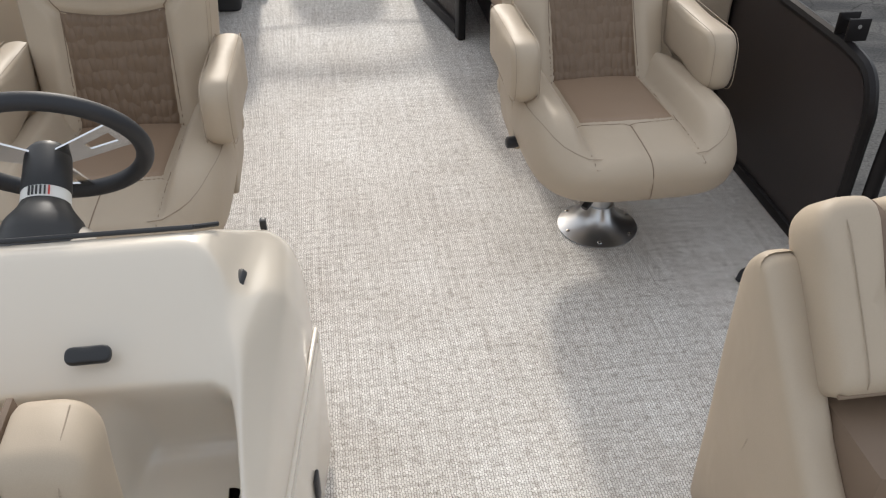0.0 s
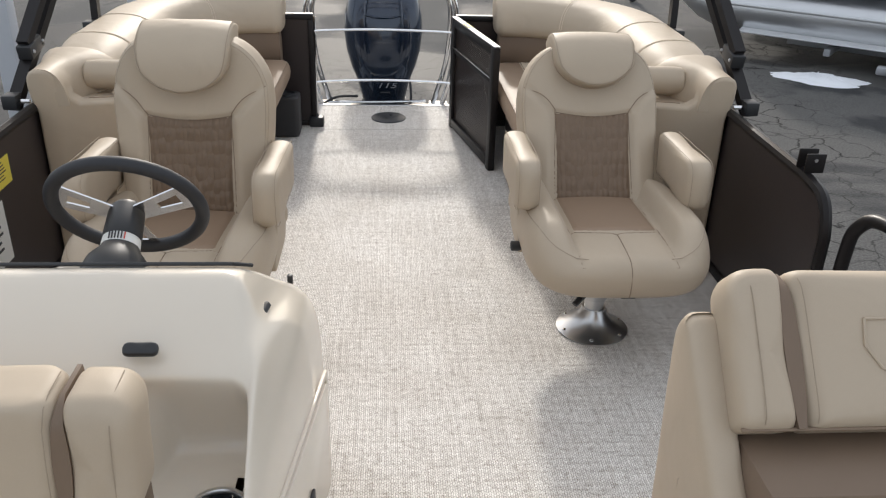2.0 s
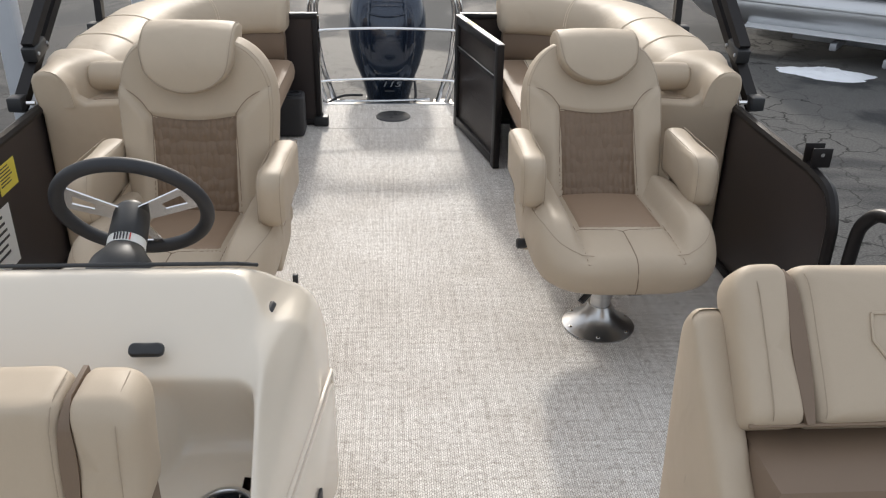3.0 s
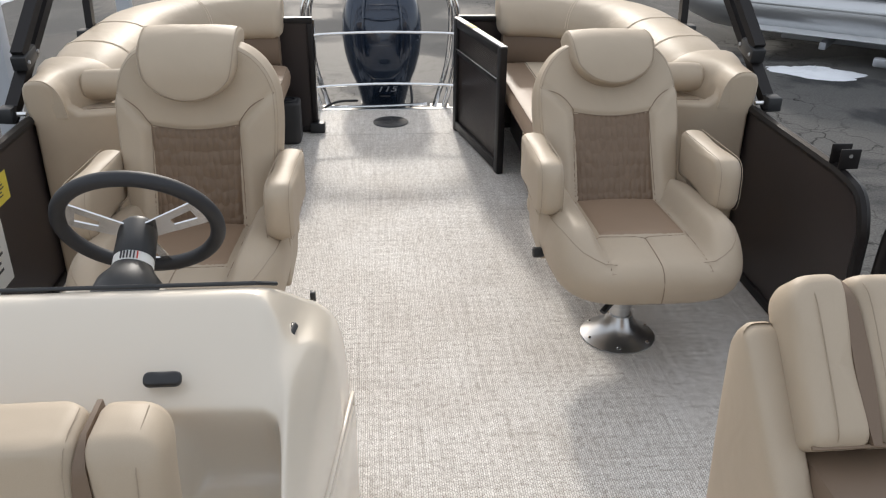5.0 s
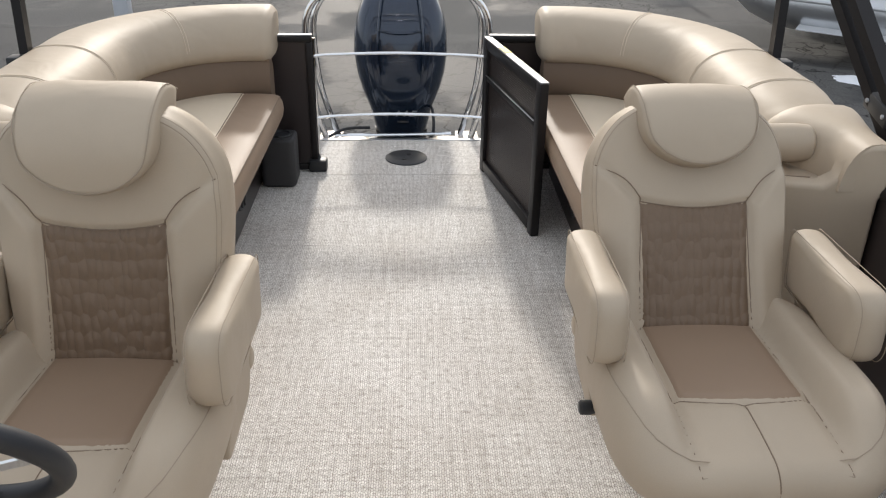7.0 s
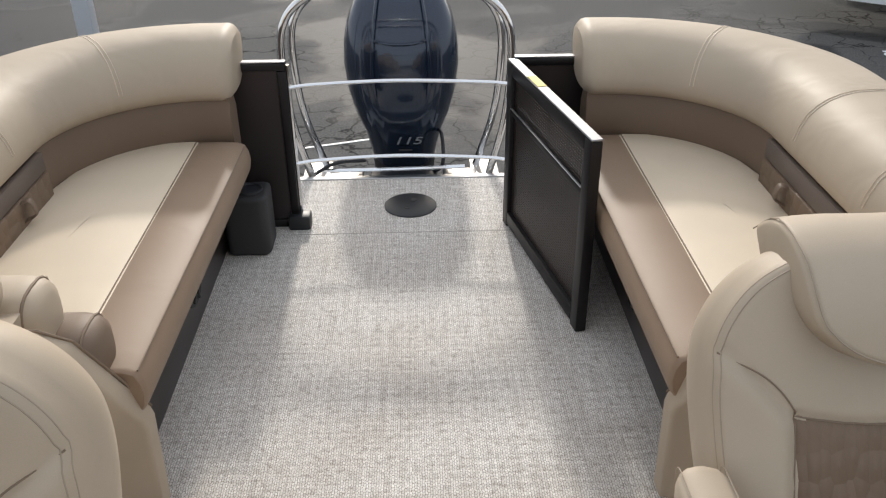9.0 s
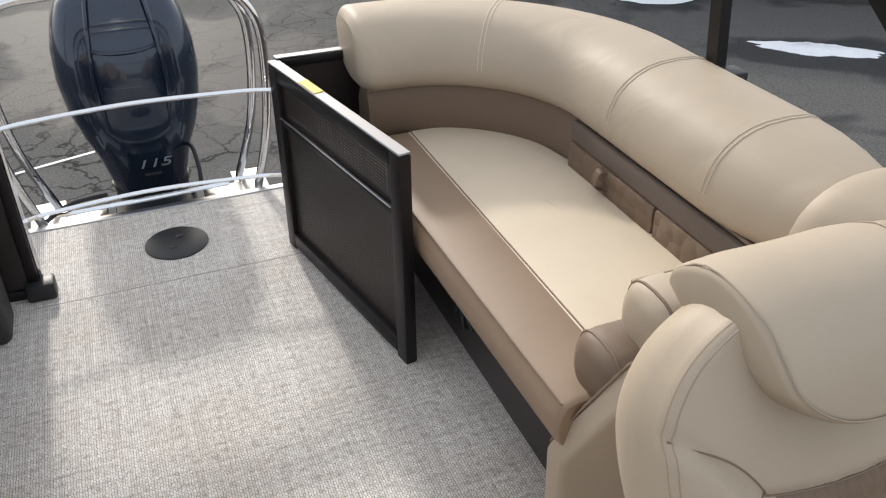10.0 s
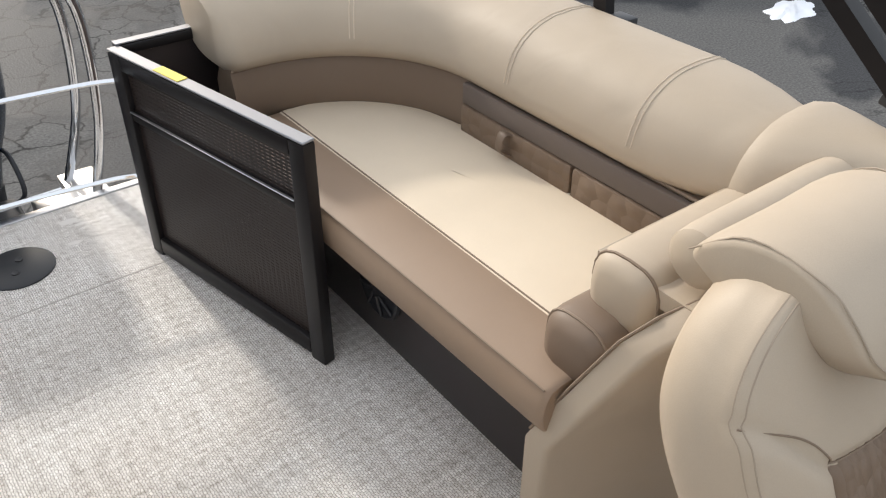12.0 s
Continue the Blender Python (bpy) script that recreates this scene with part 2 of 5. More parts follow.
def rbox(x0, x1, y0, y1, z0, z1, r=0.01, seg=2):
    bm = bmesh.new()
    bmesh.ops.create_cube(bm, size=1)
    for v in bm.verts:
        v.co = ((x0 + x1) / 2 + v.co.x * (x1 - x0), (y0 + y1) / 2 + v.co.y * (y1 - y0), (z0 + z1) / 2 + v.co.z * (z1 - z0))
    if r:
        bmesh.ops.bevel(bm, geom=bm.edges[:], offset=r, segments=seg, profile=0.5, affect="EDGES")
    return bm


def join(*bms):
    out = bmesh.new()
    me = bpy.data.meshes.new("tmp")
    for b in bms:
        b.to_mesh(me)
        b.free()
        out.from_mesh(me)
    bpy.data.meshes.remove(me)
    return out


def moved(bm, m):
    bmesh.ops.transform(bm, matrix=m, verts=bm.verts)
    return bm


def grid_skin(rows, closed_u=False, cap=True):
    """Skins rows of equal length; each row is a list of points. closed_u: each row is a ring."""
    bm = bmesh.new()
    vs = [[bm.verts.new(p) for p in row] for row in rows]
    n = len(rows[0])
    for a, b in zip(vs, vs[1:]):
        for i in range(n if closed_u else n - 1):
            j = (i + 1) % n
            bm.faces.new((a[i], a[j], b[j], b[i]))
    if closed_u and cap:
        bm.faces.new(vs[0])
        bm.faces.new(vs[-1])
    return bm


def smooth_path(pts, per=8):
    """Catmull-Rom through the points."""
    P = [Vector(p) for p in pts]
    P = [P[0] * 2 - P[1]] + P + [P[-1] * 2 - P[-2]]
    out = []
    for i in range(1, len(P) - 2):
        a, b, c, d = P[i - 1:i + 3]
        for k in range(per):
            t = k / per
            out.append(0.5 * (2 * b + (c - a) * t + (2 * a - 5 * b + 4 * c - d) * t * t + (3 * b - a - 3 * c + d) * t ** 3))
    return out + [P[-2]]


def tube(pts, r, n=10, smooth=True, per=8, flat=1.0, closed=False, phase=0.0):
    """A round bar along points; flat squashes its section."""
    P = smooth_path(pts, per) if smooth else [Vector(p) for p in pts]
    side = None
    rows = []
    for i, p in enumerate(P):
        d = (P[min(i + 1, len(P) - 1)] - P[max(i - 1, 0)]).normalized()
        if side is None:
            side = d.cross(Vector((0, 0, 1)) if abs(d.z) < 0.9 else Vector((1, 0, 0))).normalized()
        side = (side - d * side.dot(d)).normalized()
        up = side.cross(d)
        rows.append([p + side * r * math.cos(a) + up * r * flat * math.sin(a) for a in (2 * math.pi * (k + phase) / n for k in range(n))])
    if closed:
        rows.append(rows[0])
    return grid_skin(rows, True, not closed)


def torus(R, r, n=40, k=12):
    rows = []
    for i in range(n):
        a = 2 * math.pi * i / n
        rows.append([((R + r * math.cos(b)) * math.cos(a), (R + r * math.cos(b)) * math.sin(a), r * math.sin(b)) for b in (2 * math.pi * j / k for j in range(k))])
    bm = grid_skin(rows + [rows[0]], True, False)
    bmesh.ops.remove_doubles(bm, verts=bm.verts, dist=1e-5)
    return bm


def lathe(profile, n=32, cap=True):
    rows = [[(r * math.cos(a), r * math.sin(a), z) for a in (2 * math.pi * k / n for k in range(n))] for r, z in profile]
    return grid_skin(rows, True, cap)


def rounded_outline(corners, n=6):
    """A closed outline from (x, y, radius) corners."""
    out = []
    m = len(corners)
    for i in range(m):
        p, a, b = (Vector(corners[j % m][:2]) for j in (i, i - 1, i + 1))
        r = corners[i][2]
        u, v = (a - p).normalized(), (b - p).normalized()
        s, e = p + u * r, p + v * r
        for k in range(n + 1):
            t = k / n
            out.append((1 - t) ** 2 * s + 2 * t * (1 - t) * p + t * t * e)
    return out


def densify(outline, step):
    out = []
    for a, b in zip(outline, outline[1:] + outline[:1]):
        a, b = Vector(a), Vector(b)
        k = max(1, int((b - a).length / step))
        out += [a.lerp(b, i / k) for i in range(k)] if (b - a).length > 1e-6 else []
    return out


def pillow(outline, thick, r, dome=0.01, back_r=None, warp=None, rings=6, step=0.03, back_shrink=0.0):
    """A padded cushion over an outline in x, y: rounded edge of radius r, domed front at +z, flat back at z=0."""
    pts = densify([Vector(p) for p in outline], step)
    c = sum(pts, Vector((0, 0))) / len(pts)
    back_r = r if back_r is None else back_r

    def ring(inset, z):
        return [(*(c + (p - c) * max(0.0, 1 - inset / max((p - c).length, 1e-6))), z) for p in pts]

    def scaled(f, z, inset):
        base = ring(inset, z)
        return [(c.x + (x - c.x) * f, c.y + (y - c.y) * f, z) for x, y, _ in base]

    rows = []
    for k in range(4):
        a = math.pi / 2 * k / 3
        rows.append(ring(back_shrink + back_r * (1 - math.sin(a)), back_r * (1 - math.cos(a))))
    for k in range(5):
        a = math.pi / 2 * k / 4
        rows.append(ring(r * (1 - math.cos(a)), thick - r + r * math.sin(a)))
    for k in range(1, rings):
        f = 1 - k / rings
        rows.append(scaled(f, thick + dome * (1 - f ** 2), r))
    bm = grid_skin(rows, True, True)
    if warp:
        for v in bm.verts:
            v.co = warp(v.co)
    return bm


def slab(outline, thick, r, warp):
    """A flat padded panel over an outline of any shape, with its front edge rounded."""
    bm = bmesh.new()
    face = bm.faces.new([bm.verts.new((p[0], p[1], 0)) for p in outline])
    ext = bmesh.ops.extrude_face_region(bm, geom=[face])
    top = [v for v in ext["geom"] if isinstance(v, bmesh.types.BMVert)]
    for v in top:
        v.co.z = thick
    tops = set(top)
    rim = [e for e in bm.edges if e.verts[0] in tops and e.verts[1] in tops]
    bmesh.ops.bevel(bm, geom=rim, offset=r, segments=3, profile=0.5, affect="EDGES")
    for v in bm.verts:
        v.co = warp(v.co)
    return bm


def section_sweep(path, normals, section, caps=True, shrink_ends=0.0):
    """Sweeps a closed section of (n, z) along plan points, offset by the plan normals."""
    rows = []
    last = len(path) - 1
    cz = sum(z for _, z in section) / len(section)
    cn = sum(k for k, _ in section) / len(section)
    for i, (p, nn) in enumerate(zip(path, normals)):
        e = min(i, last - i)
        f = 1 - shrink_ends * (1 - e / 3) ** 2 if e < 3 else 1
        rows.append([(p[0] + nn[0] * (cn + (k - cn) * f), p[1] + nn[1] * (cn + (k - cn) * f), cz + (z - cz) * f) for k, z in section])
    return grid_skin(rows, True, caps)


def ease(a, b, x):
    t = max(0.0, min(1.0, (x - a) / (b - a)))
    return t * t * (3 - 2 * t)


def text_mesh(body, size, depth=0.0006, shear=0.0):
    """Lettering as a bmesh, centred, in x, y."""
    cu = bpy.data.curves.new("lettering", "FONT")
    cu.body, cu.size, cu.extrude, cu.align_x, cu.align_y, cu.shear = body, size, depth, "CENTER", "CENTER", shear
    ob = bpy.data.objects.new("lettering", cu)
    me = ob.to_mesh()
    bm = bmesh.new()
    bm.from_mesh(me)
    ob.to_mesh_clear()
    bpy.data.objects.remove(ob)
    bpy.data.curves.remove(cu)
    return bm


# ---------- the lot ----------
MID = -0.085      # boat's centre line
GROUND = -1.0


def ground_sheet():
    bm = bmesh.new()
    n = 60
    cs = [math.copysign(abs(k / n) ** 3 * 900, k) for k in range(-n, n + 1)]
    rows = [[(x, y + 6, GROUND) for x in cs] for y in cs]
    bm.free()
    return grid_skin(rows)


ground = tagged(part("ground", ground_sheet(), ASPHALT), "weathered grey asphalt lot, cracked and partly wet", "ground", kind="structure")

part("painted_line", moved(rbox(0, 1.1, -0.012, 0.012, 0.0, 0.004, 0), pose(-1.35, 7.13, GROUND, 0, 0, 17)), WHITE, ground, "thin worn white painted line")

# ---------- the deck ----------
X0, X1, Y0, Y1 = MID - 1.24, MID + 1.24, -2.2, 4.56
deck = tagged(part("floor", rbox(X0, X1, Y0, Y1 - 0.012, -0.05, 0.0, 0.002, 1), FLOOR), "beige-grey woven vinyl flooring on the boat deck", "floor", kind="structure")
trim = tagged(part("trim", rbox(X0 - 0.03, X1 + 0.03, Y1 - 0.012, Y1 + 0.02, -0.09, 0.004, 0.003), ALU), "aluminium edge trim along the stern of the deck", "trim", kind="structure")
for s in (-1, 1):
    tagged(part("trim", rbox(*sorted((MID + s * 1.24, MID + s * 1.28)), Y0, Y1, -0.12, -0.004, 0.004), ALU), "aluminium edge rail along the deck side", "trim", kind="structure")
    hull = [[(MID + s * 0.85 + 0.32 * math.cos(a), y, -0.45 + 0.32 * math.sin(a)) for a in (2 * math.pi * k / 24 for k in range(24))] for y in (Y0, 0, 2, Y1 - 0.1)]
    tagged(part("pontoon", grid_skin(hull, True), TUBE), "round aluminium pontoon under the deck", "pontoon", group="pontoons under the deck")

part("floor_seam", rbox(-0.52, 0.27, 4.088, 4.092, 0.0, 0.0008, 0), JOINT, deck)


def scuff(x, y, r, seed):
    """A pale dried smear on the deck."""
    pts = [(x + r * (1 + 0.5 * noise.noise(Vector((math.cos(a) * 2, math.sin(a) * 2, seed)))) * math.cos(a), y + 0.5 * r * (1 + 0.6 * noise.noise(Vector((math.sin(a) * 2, math.cos(a) * 2, seed + 4)))) * math.sin(a)) for a in (2 * math.pi * k / 20 for k in range(20))]
    return grid_skin([[(px, py, z) for px, py in pts] for z in (0.0, 0.0007)], True)


for k, (x, y, r) in enumerate(((0.075, 4.335, 0.022), (0.09, 4.46, 0.03), (0.12, 4.425, 0.018), (-0.06, 4.42, 0.012), (-0.50, 2.9, 0.008), (-0.36, 3.3, 0.006))):
    part("scuff", scuff(x, y, r, k * 3.7), SCUFF, deck)

# ---------- fences ----------


def fence_side(s, y_front):
    """A side fence: framed dark sheet with a rounded front top corner."""
    x = MID + s * 1.24
    f = thing("side_fence", "dark side fence panel in a black rounded frame", "fence", x, 0, 0, group="side fences")
    y1 = 4.17
    inner = rounded_outline([(y_front + 0.02, 0.03, 0.01), (y1 - 0.02, 0.03, 0.01), (y1 - 0.02, 0.59, 0.01), (y_front + 0.02, 0.59, 0.12)])
    rows = [[(dx, p[0], p[1]) for p in inner] for dx in (-0.006, 0.006)]
    part("panel", grid_skin(rows, True), PANEL, f)
    part("top_rail", tube([(0, y1, 0.598), (0, y_front + 0.6, 0.598), (0, y_front + 0.35, 0.598), (0, y_front + 0.25, 0.598), (0, y_front + 0.17, 0.596), (0, y_front + 0.06, 0.575), (0, y_front + 0.012, 0.50), (0, y_front + 0.005, 0.40), (0, y_front + 0.005, 0.0)], 0.018, 8, per=6), BLACK, f)
    part("bottom_rail", rbox(-0.018, 0.018, y_front + 0.02, y1, 0.0, 0.035, 0.006), BLACK, f)
    return f


fence_right = fence_side(1, 1.68)
fence_left = fence_side(-1, 0.3)


def fence_stern(x0, x1, y):
    f = thing("stern_fence", "dark stern fence panel with a pale metal top edge", "fence", (x0 + x1) / 2, y, 0, group="stern fences")
    w = (x1 - x0) / 2
    part("panel", rbox(-w + 0.012, w - 0.012, -0.006, 0.006, 0.03, 0.595, 0.002, 1), PANEL, f)
    part("top_rail", rbox(-w, w, -0.016, 0.016, 0.585, 0.612, 0.005), BLACK, f)
    part("top_cap", rbox(-w, w, -0.014, 0.014, 0.613, 0.617, 0.001, 1), CAPGREY, f, "brushed aluminium cap strip")
    for k in (-1, 1):
        part("post", rbox(*sorted((k * w, k * (w - 0.03))), -0.017, 0.017, 0, 0.585, 0.005), BLACK, f)
    part("bottom_rail", rbox(-w + 0.03, w - 0.03, -0.015, 0.015, 0.0, 0.03, 0.004), BLACK, f)
    return f


stern_left = fence_stern(MID - 1.22, -0.495, 4.165)
part("latch_foot", rbox(0.365, 0.445, -0.045, 0.02, 0.0, 0.055, 0.008), PLASTIC, stern_left, "black plastic gate catch")
stern_right = fence_stern(0.27, MID + 1.22, 4.18)

# ---------- stern gate, standing open ----------


def gate():
    a, b = Vector((0.262, 4.17)), Vector((0.41, 3.45))
    L = (b - a).length
    ang = math.degrees(math.atan2(b.y - a.y, b.x - a.x))
    g = thing("stern_gate", "open black stern gate with slotted dark sheet and silver top", "gate", a.x, a.y, 0, ang)
    t = 0.017
    part("hinge_stile", rbox(0, 0.05, -t, t, 0.0, 0.605, 0.005), BLACK, g)
    part("free_stile", rbox(L - 0.05, L, -t, t, 0.0, 0.605, 0.005), BLACK, g)
    part("bottom_rail", rbox(0.05, L - 0.05, -t, t, 0.012, 0.06, 0.005), BLACK, g)
    part("top_rail", rbox(0.05, L - 0.05, -t, t, 0.565, 0.605, 0.005), BLACK, g)
    part("middle_rail", rbox(0.05, L - 0.05, -t + 0.004, t - 0.004, 0.428, 0.452, 0.004), BLACK, g)
    # bright strip standing in for the highlight along the middle rail's top edge
    part("rail_highlight", rbox(0.05, L - 0.05, -t - 0.001, -t + 0.006, 0.4525, 0.456, 0.001, 1), ALU, g)
    part("top_cap", rbox(0, L, -t, t, 0.606, 0.612, 0.002, 1), CAPGREY, g, "dark brushed aluminium cap strip")
    part("sticker", rbox(0.20, 0.30, -t + 0.003, t - 0.003, 0.6125, 0.614, 0), YELLOW, g, "yellow sticker on the gate top")
    slats = [rbox(0.05, L - 0.05, -0.0008, 0.0008, z, z + 0.0070, 0) for z in (0.062 + 0.009 * k for k in range(56))]
    slats += [rbox(x, x + 0.006, -0.0009, 0.0009, 0.06, 0.566, 0) for x in (0.056 + 0.018 * k for k in range(int((L - 0.11) / 0.018)))]
    tagged(part("slotted_sheet", join(*slats), SLOTS, g, "dark slotted metal sheet"), kind="stuff")
    for x in (0.21, 0.36, 0.52):
        part("sheet_rib", rbox(x, x + 0.006, 0.002, 0.006, 0.06, 0.567, 0), SLOTS, g)
    for k, z in enumerate((0.08, 0.50)):
        part("hinge", moved(lathe([(0.009, 0), (0.009, 0.06)], 10), Matrix.Translation((-0.006, t, z))), PLASTIC, g)
    return g


gate()

# ---------- chrome rails at the stern ----------
RX = -0.135


def arch():
    a = thing("stern_arch", "polished steel tow arch bent from twin tubes", "tow bar", RX, 4.62, 0)
    for k, (dy, dw) in enumerate(((0.0, 0.0), (0.09, -0.03))):
        w = 0.445 + dw
        pts = [(-w + 0.09, dy * 2.2, -0.06), (-w + 0.02, dy * 1.4, 0.22), (-w, dy, 0.50), (-w + 0.03, dy, 0.64), (-w + 0.13, dy, 0.725), (-w + 0.26, dy, 0.742), (0, dy, 0.745)]
        pts = pts + [(-x, y, z) for x, y, z in pts[-2::-1]]
        part("tube", tube(pts, 0.0155, 12, per=6), CHROME, a)
    for s in (-1, 1):
        part("foot", rbox(*sorted((s * 0.30, s * 0.42)), -0.05, 0.25, -0.085, -0.058, 0.004), ALU, a)
    return a


arch()


def cross_rails():
    a = thing("stern_safety_rail", "thin polished steel double rail across the stern opening", "rail", 0, 4.17, 0)
    for z in (0.522, 0.243):
        part("rail", tube([(-0.492, 0.0, z), (-0.40, 0.025, z + 0.001), (RX, 0.05, z + 0.002), (0.16, 0.025, z + 0.001), (0.262, 0.0, z)], 0.0068, 8), CHROME, a)
    for x in (-0.492, 0.262):
        part("upright", tube([(x, 0.005, 0.02), (x, 0.005, 0.60)], 0.008, 8, smooth=False), CHROME, a)
    return a


cross_rails()

# ---------- deck hatch ----------
hatch = thing("deck_hatch", "round black screw-in deck hatch with finger holes", "hatch", -0.094, 4.303, 0)
part("lid", lathe([(0.0, 0.0), (0.1, 0.0), (0.1, 0.004), (0.094, 0.008), (0.0, 0.008)], 40, False), PLASTIC, hatch)
for dx in (-0.03, 0.03):
    part("finger_hole", moved(lathe([(0.0, 0.0), (0.011, 0.0), (0.011, 0.0025), (0.008, 0.0015), (0, 0.0005)], 16, False), Matrix.Translation((dx * 0.4, dx, 0.008))), GREYBIN, hatch)

# ---------- outboard motor ----------


def superring(cx, cy, hw, d0, d1, z, n=40, e=2.6, tilt=0.0):
    """A rounded-rectangle ring: half width hw, reach d0 to the bow and d1 to the stern."""
    out = []
    for k in range(n):
        a = 2 * math.pi * k / n
        c, s = math.cos(a), math.sin(a)
        x = hw * math.copysign(abs(c) ** (2 / e), c)
        y = (d1 if s > 0 else d0) * math.copysign(abs(s) ** (2 / e), s)
        out.append((cx + x, cy + y, z + tilt * y))
    return out


def motor():
    m = thing("outboard_motor", "dark blue outboard motor with silver number on its cowl", "outboard motor", -0.125, 5.0, 0)
    prof = [(-0.10, 0.13, 0.13, 0.17), (-0.02, 0.145, 0.15, 0.20), (0.06, 0.165, 0.165, 0.23), (0.15, 0.20, 0.185, 0.26), (0.25, 0.225, 0.20, 0.29), (0.36, 0.237, 0.20, 0.31), (0.46, 0.232, 0.185, 0.31), (0.55, 0.212, 0.15, 0.29), (0.62, 0.18, 0.10, 0.25), (0.665, 0.13, 0.05, 0.19), (0.685, 0.06, 0.01, 0.10)]
    rows = [superring(0, 0.02, hw * 1.05, d0, d1, z, tilt=0.10) for z, hw, d0, d1 in prof]
    cowl = part("cowl", grid_skin(rows, True), COWL, m, sharp=80)
    for s in (-1, 1):
        part("cowl_crease", tube([(s * 0.085, -0.03, 0.672), (s * 0.10, -0.10, 0.60), (s * 0.115, -0.158, 0.46), (s * 0.12, -0.18, 0.33), (s * 0.10, -0.165, 0.2)], 0.006, 6, flat=0.6), COWL, cowl)
    part("cowl_lip", tube([(-0.12, -0.142, 0.485), (-0.06, -0.165, 0.475), (0, -0.17, 0.472), (0.06, -0.165, 0.475), (0.12, -0.142, 0.485)], 0.007, 6), COWL, cowl)
    skirt = part("lower_cowl", grid_skin([superring(0, 0.03, hw, d0, d1, z) for z, hw, d0, d1 in [(-0.34, 0.10, 0.08, 0.15), (-0.22, 0.13, 0.12, 0.18), (-0.12, 0.14, 0.14, 0.19), (-0.085, 0.145, 0.145, 0.2)]], True), PLASTIC, m)
    part("midsection", grid_skin([superring(0, 0.08, hw, d0, d1, z) for z, hw, d0, d1 in [(-0.9, 0.03, 0.05, 0.18), (-0.7, 0.04, 0.08, 0.12), (-0.33, 0.07, 0.1, 0.12)]], True), COWL, m)
    part("clamp_bracket", rbox(-0.15, 0.15, -0.34, -0.1, -0.32, -0.1, 0.02), PLASTIC, m)
    num = moved(text_mesh("115", 0.062, 0.002, 0.25), Matrix.Translation((0.018, -0.163, 0.045)) @ Matrix.Rotation(radians(78), 4, "X") @ Matrix.Diagonal((1.35, 0.72, 1, 1)))
    part("number", num, SILVERTEXT, m, "silver italic number 115")
    part("badge_bar", moved(rbox(-0.03, 0.03, -0.004, 0.004, 0, 0.002, 0), Matrix.Translation((0.01, -0.155, 0.0)) @ Matrix.Rotation(radians(80), 4, "X")), GREYBIN, m)
    part("hose", tube([(0.12, -0.14, -0.12), (0.17, -0.2, -0.05), (0.17, -0.12, 0.05), (0.15, -0.04, 0.06)], 0.008, 8), RUBBER, m)
    return m


motor()
splash = thing("motor_bracket", "bright aluminium motor mount behind the deck edge", "bracket", -0.125, 4.60, -0.1)
part("cross_plate", rbox(-0.33, 0.33, 0.0, 0.16, -0.05, -0.02, 0.004), ALU, splash)
for s in (-1, 1):
    part("side_plate", rbox(*sorted((s * 0.17, s * 0.31)), 0.02, 0.14, -0.02, 0.06, 0.006), ALU, splash)
part("steering_rod", tube([(-0.34, 0.07, 0.085), (0.0, 0.08, 0.085), (0.26, 0.06, 0.10)], 0.009, 8), CHROME, splash)
part("cable", tube([(-0.45, 0.0, 0.04), (-0.30, 0.08, 0.11), (-0.16, 0.12, 0.11)], 0.008, 8), RUBBER, splash)

# ---------- stern lounges ----------
BACK_Y, BACK_U = 3.99, 1.035


def lounge_path(s, y_near=2.828, u_end=0.57):
    """Plan of the backrest's inner line from its stern end round the corner to its bow end, and the outward normals."""
    R = 0.40
    cu, cy = BACK_U - R, BACK_Y - R
    pts, nor = [], []
    for k in range(7):
        pts.append((u_end + (cu - u_end) * k / 7, BACK_Y))
        nor.append((0, 1))
    for k in range(15):
        a = math.pi / 2 * (1 - k / 14)
        pts.append((cu + R * math.cos(a), cy + R * math.sin(a)))
        nor.append((math.cos(a), math.sin(a)))
    for k in range(1, 11):
        pts.append((BACK_U, cy + (y_near - cy) * k / 10))
        nor.append((1, 0))
    return [(MID + s * p[0], p[1]) for p in pts], [(s * q[0], q[1]) for q in nor]


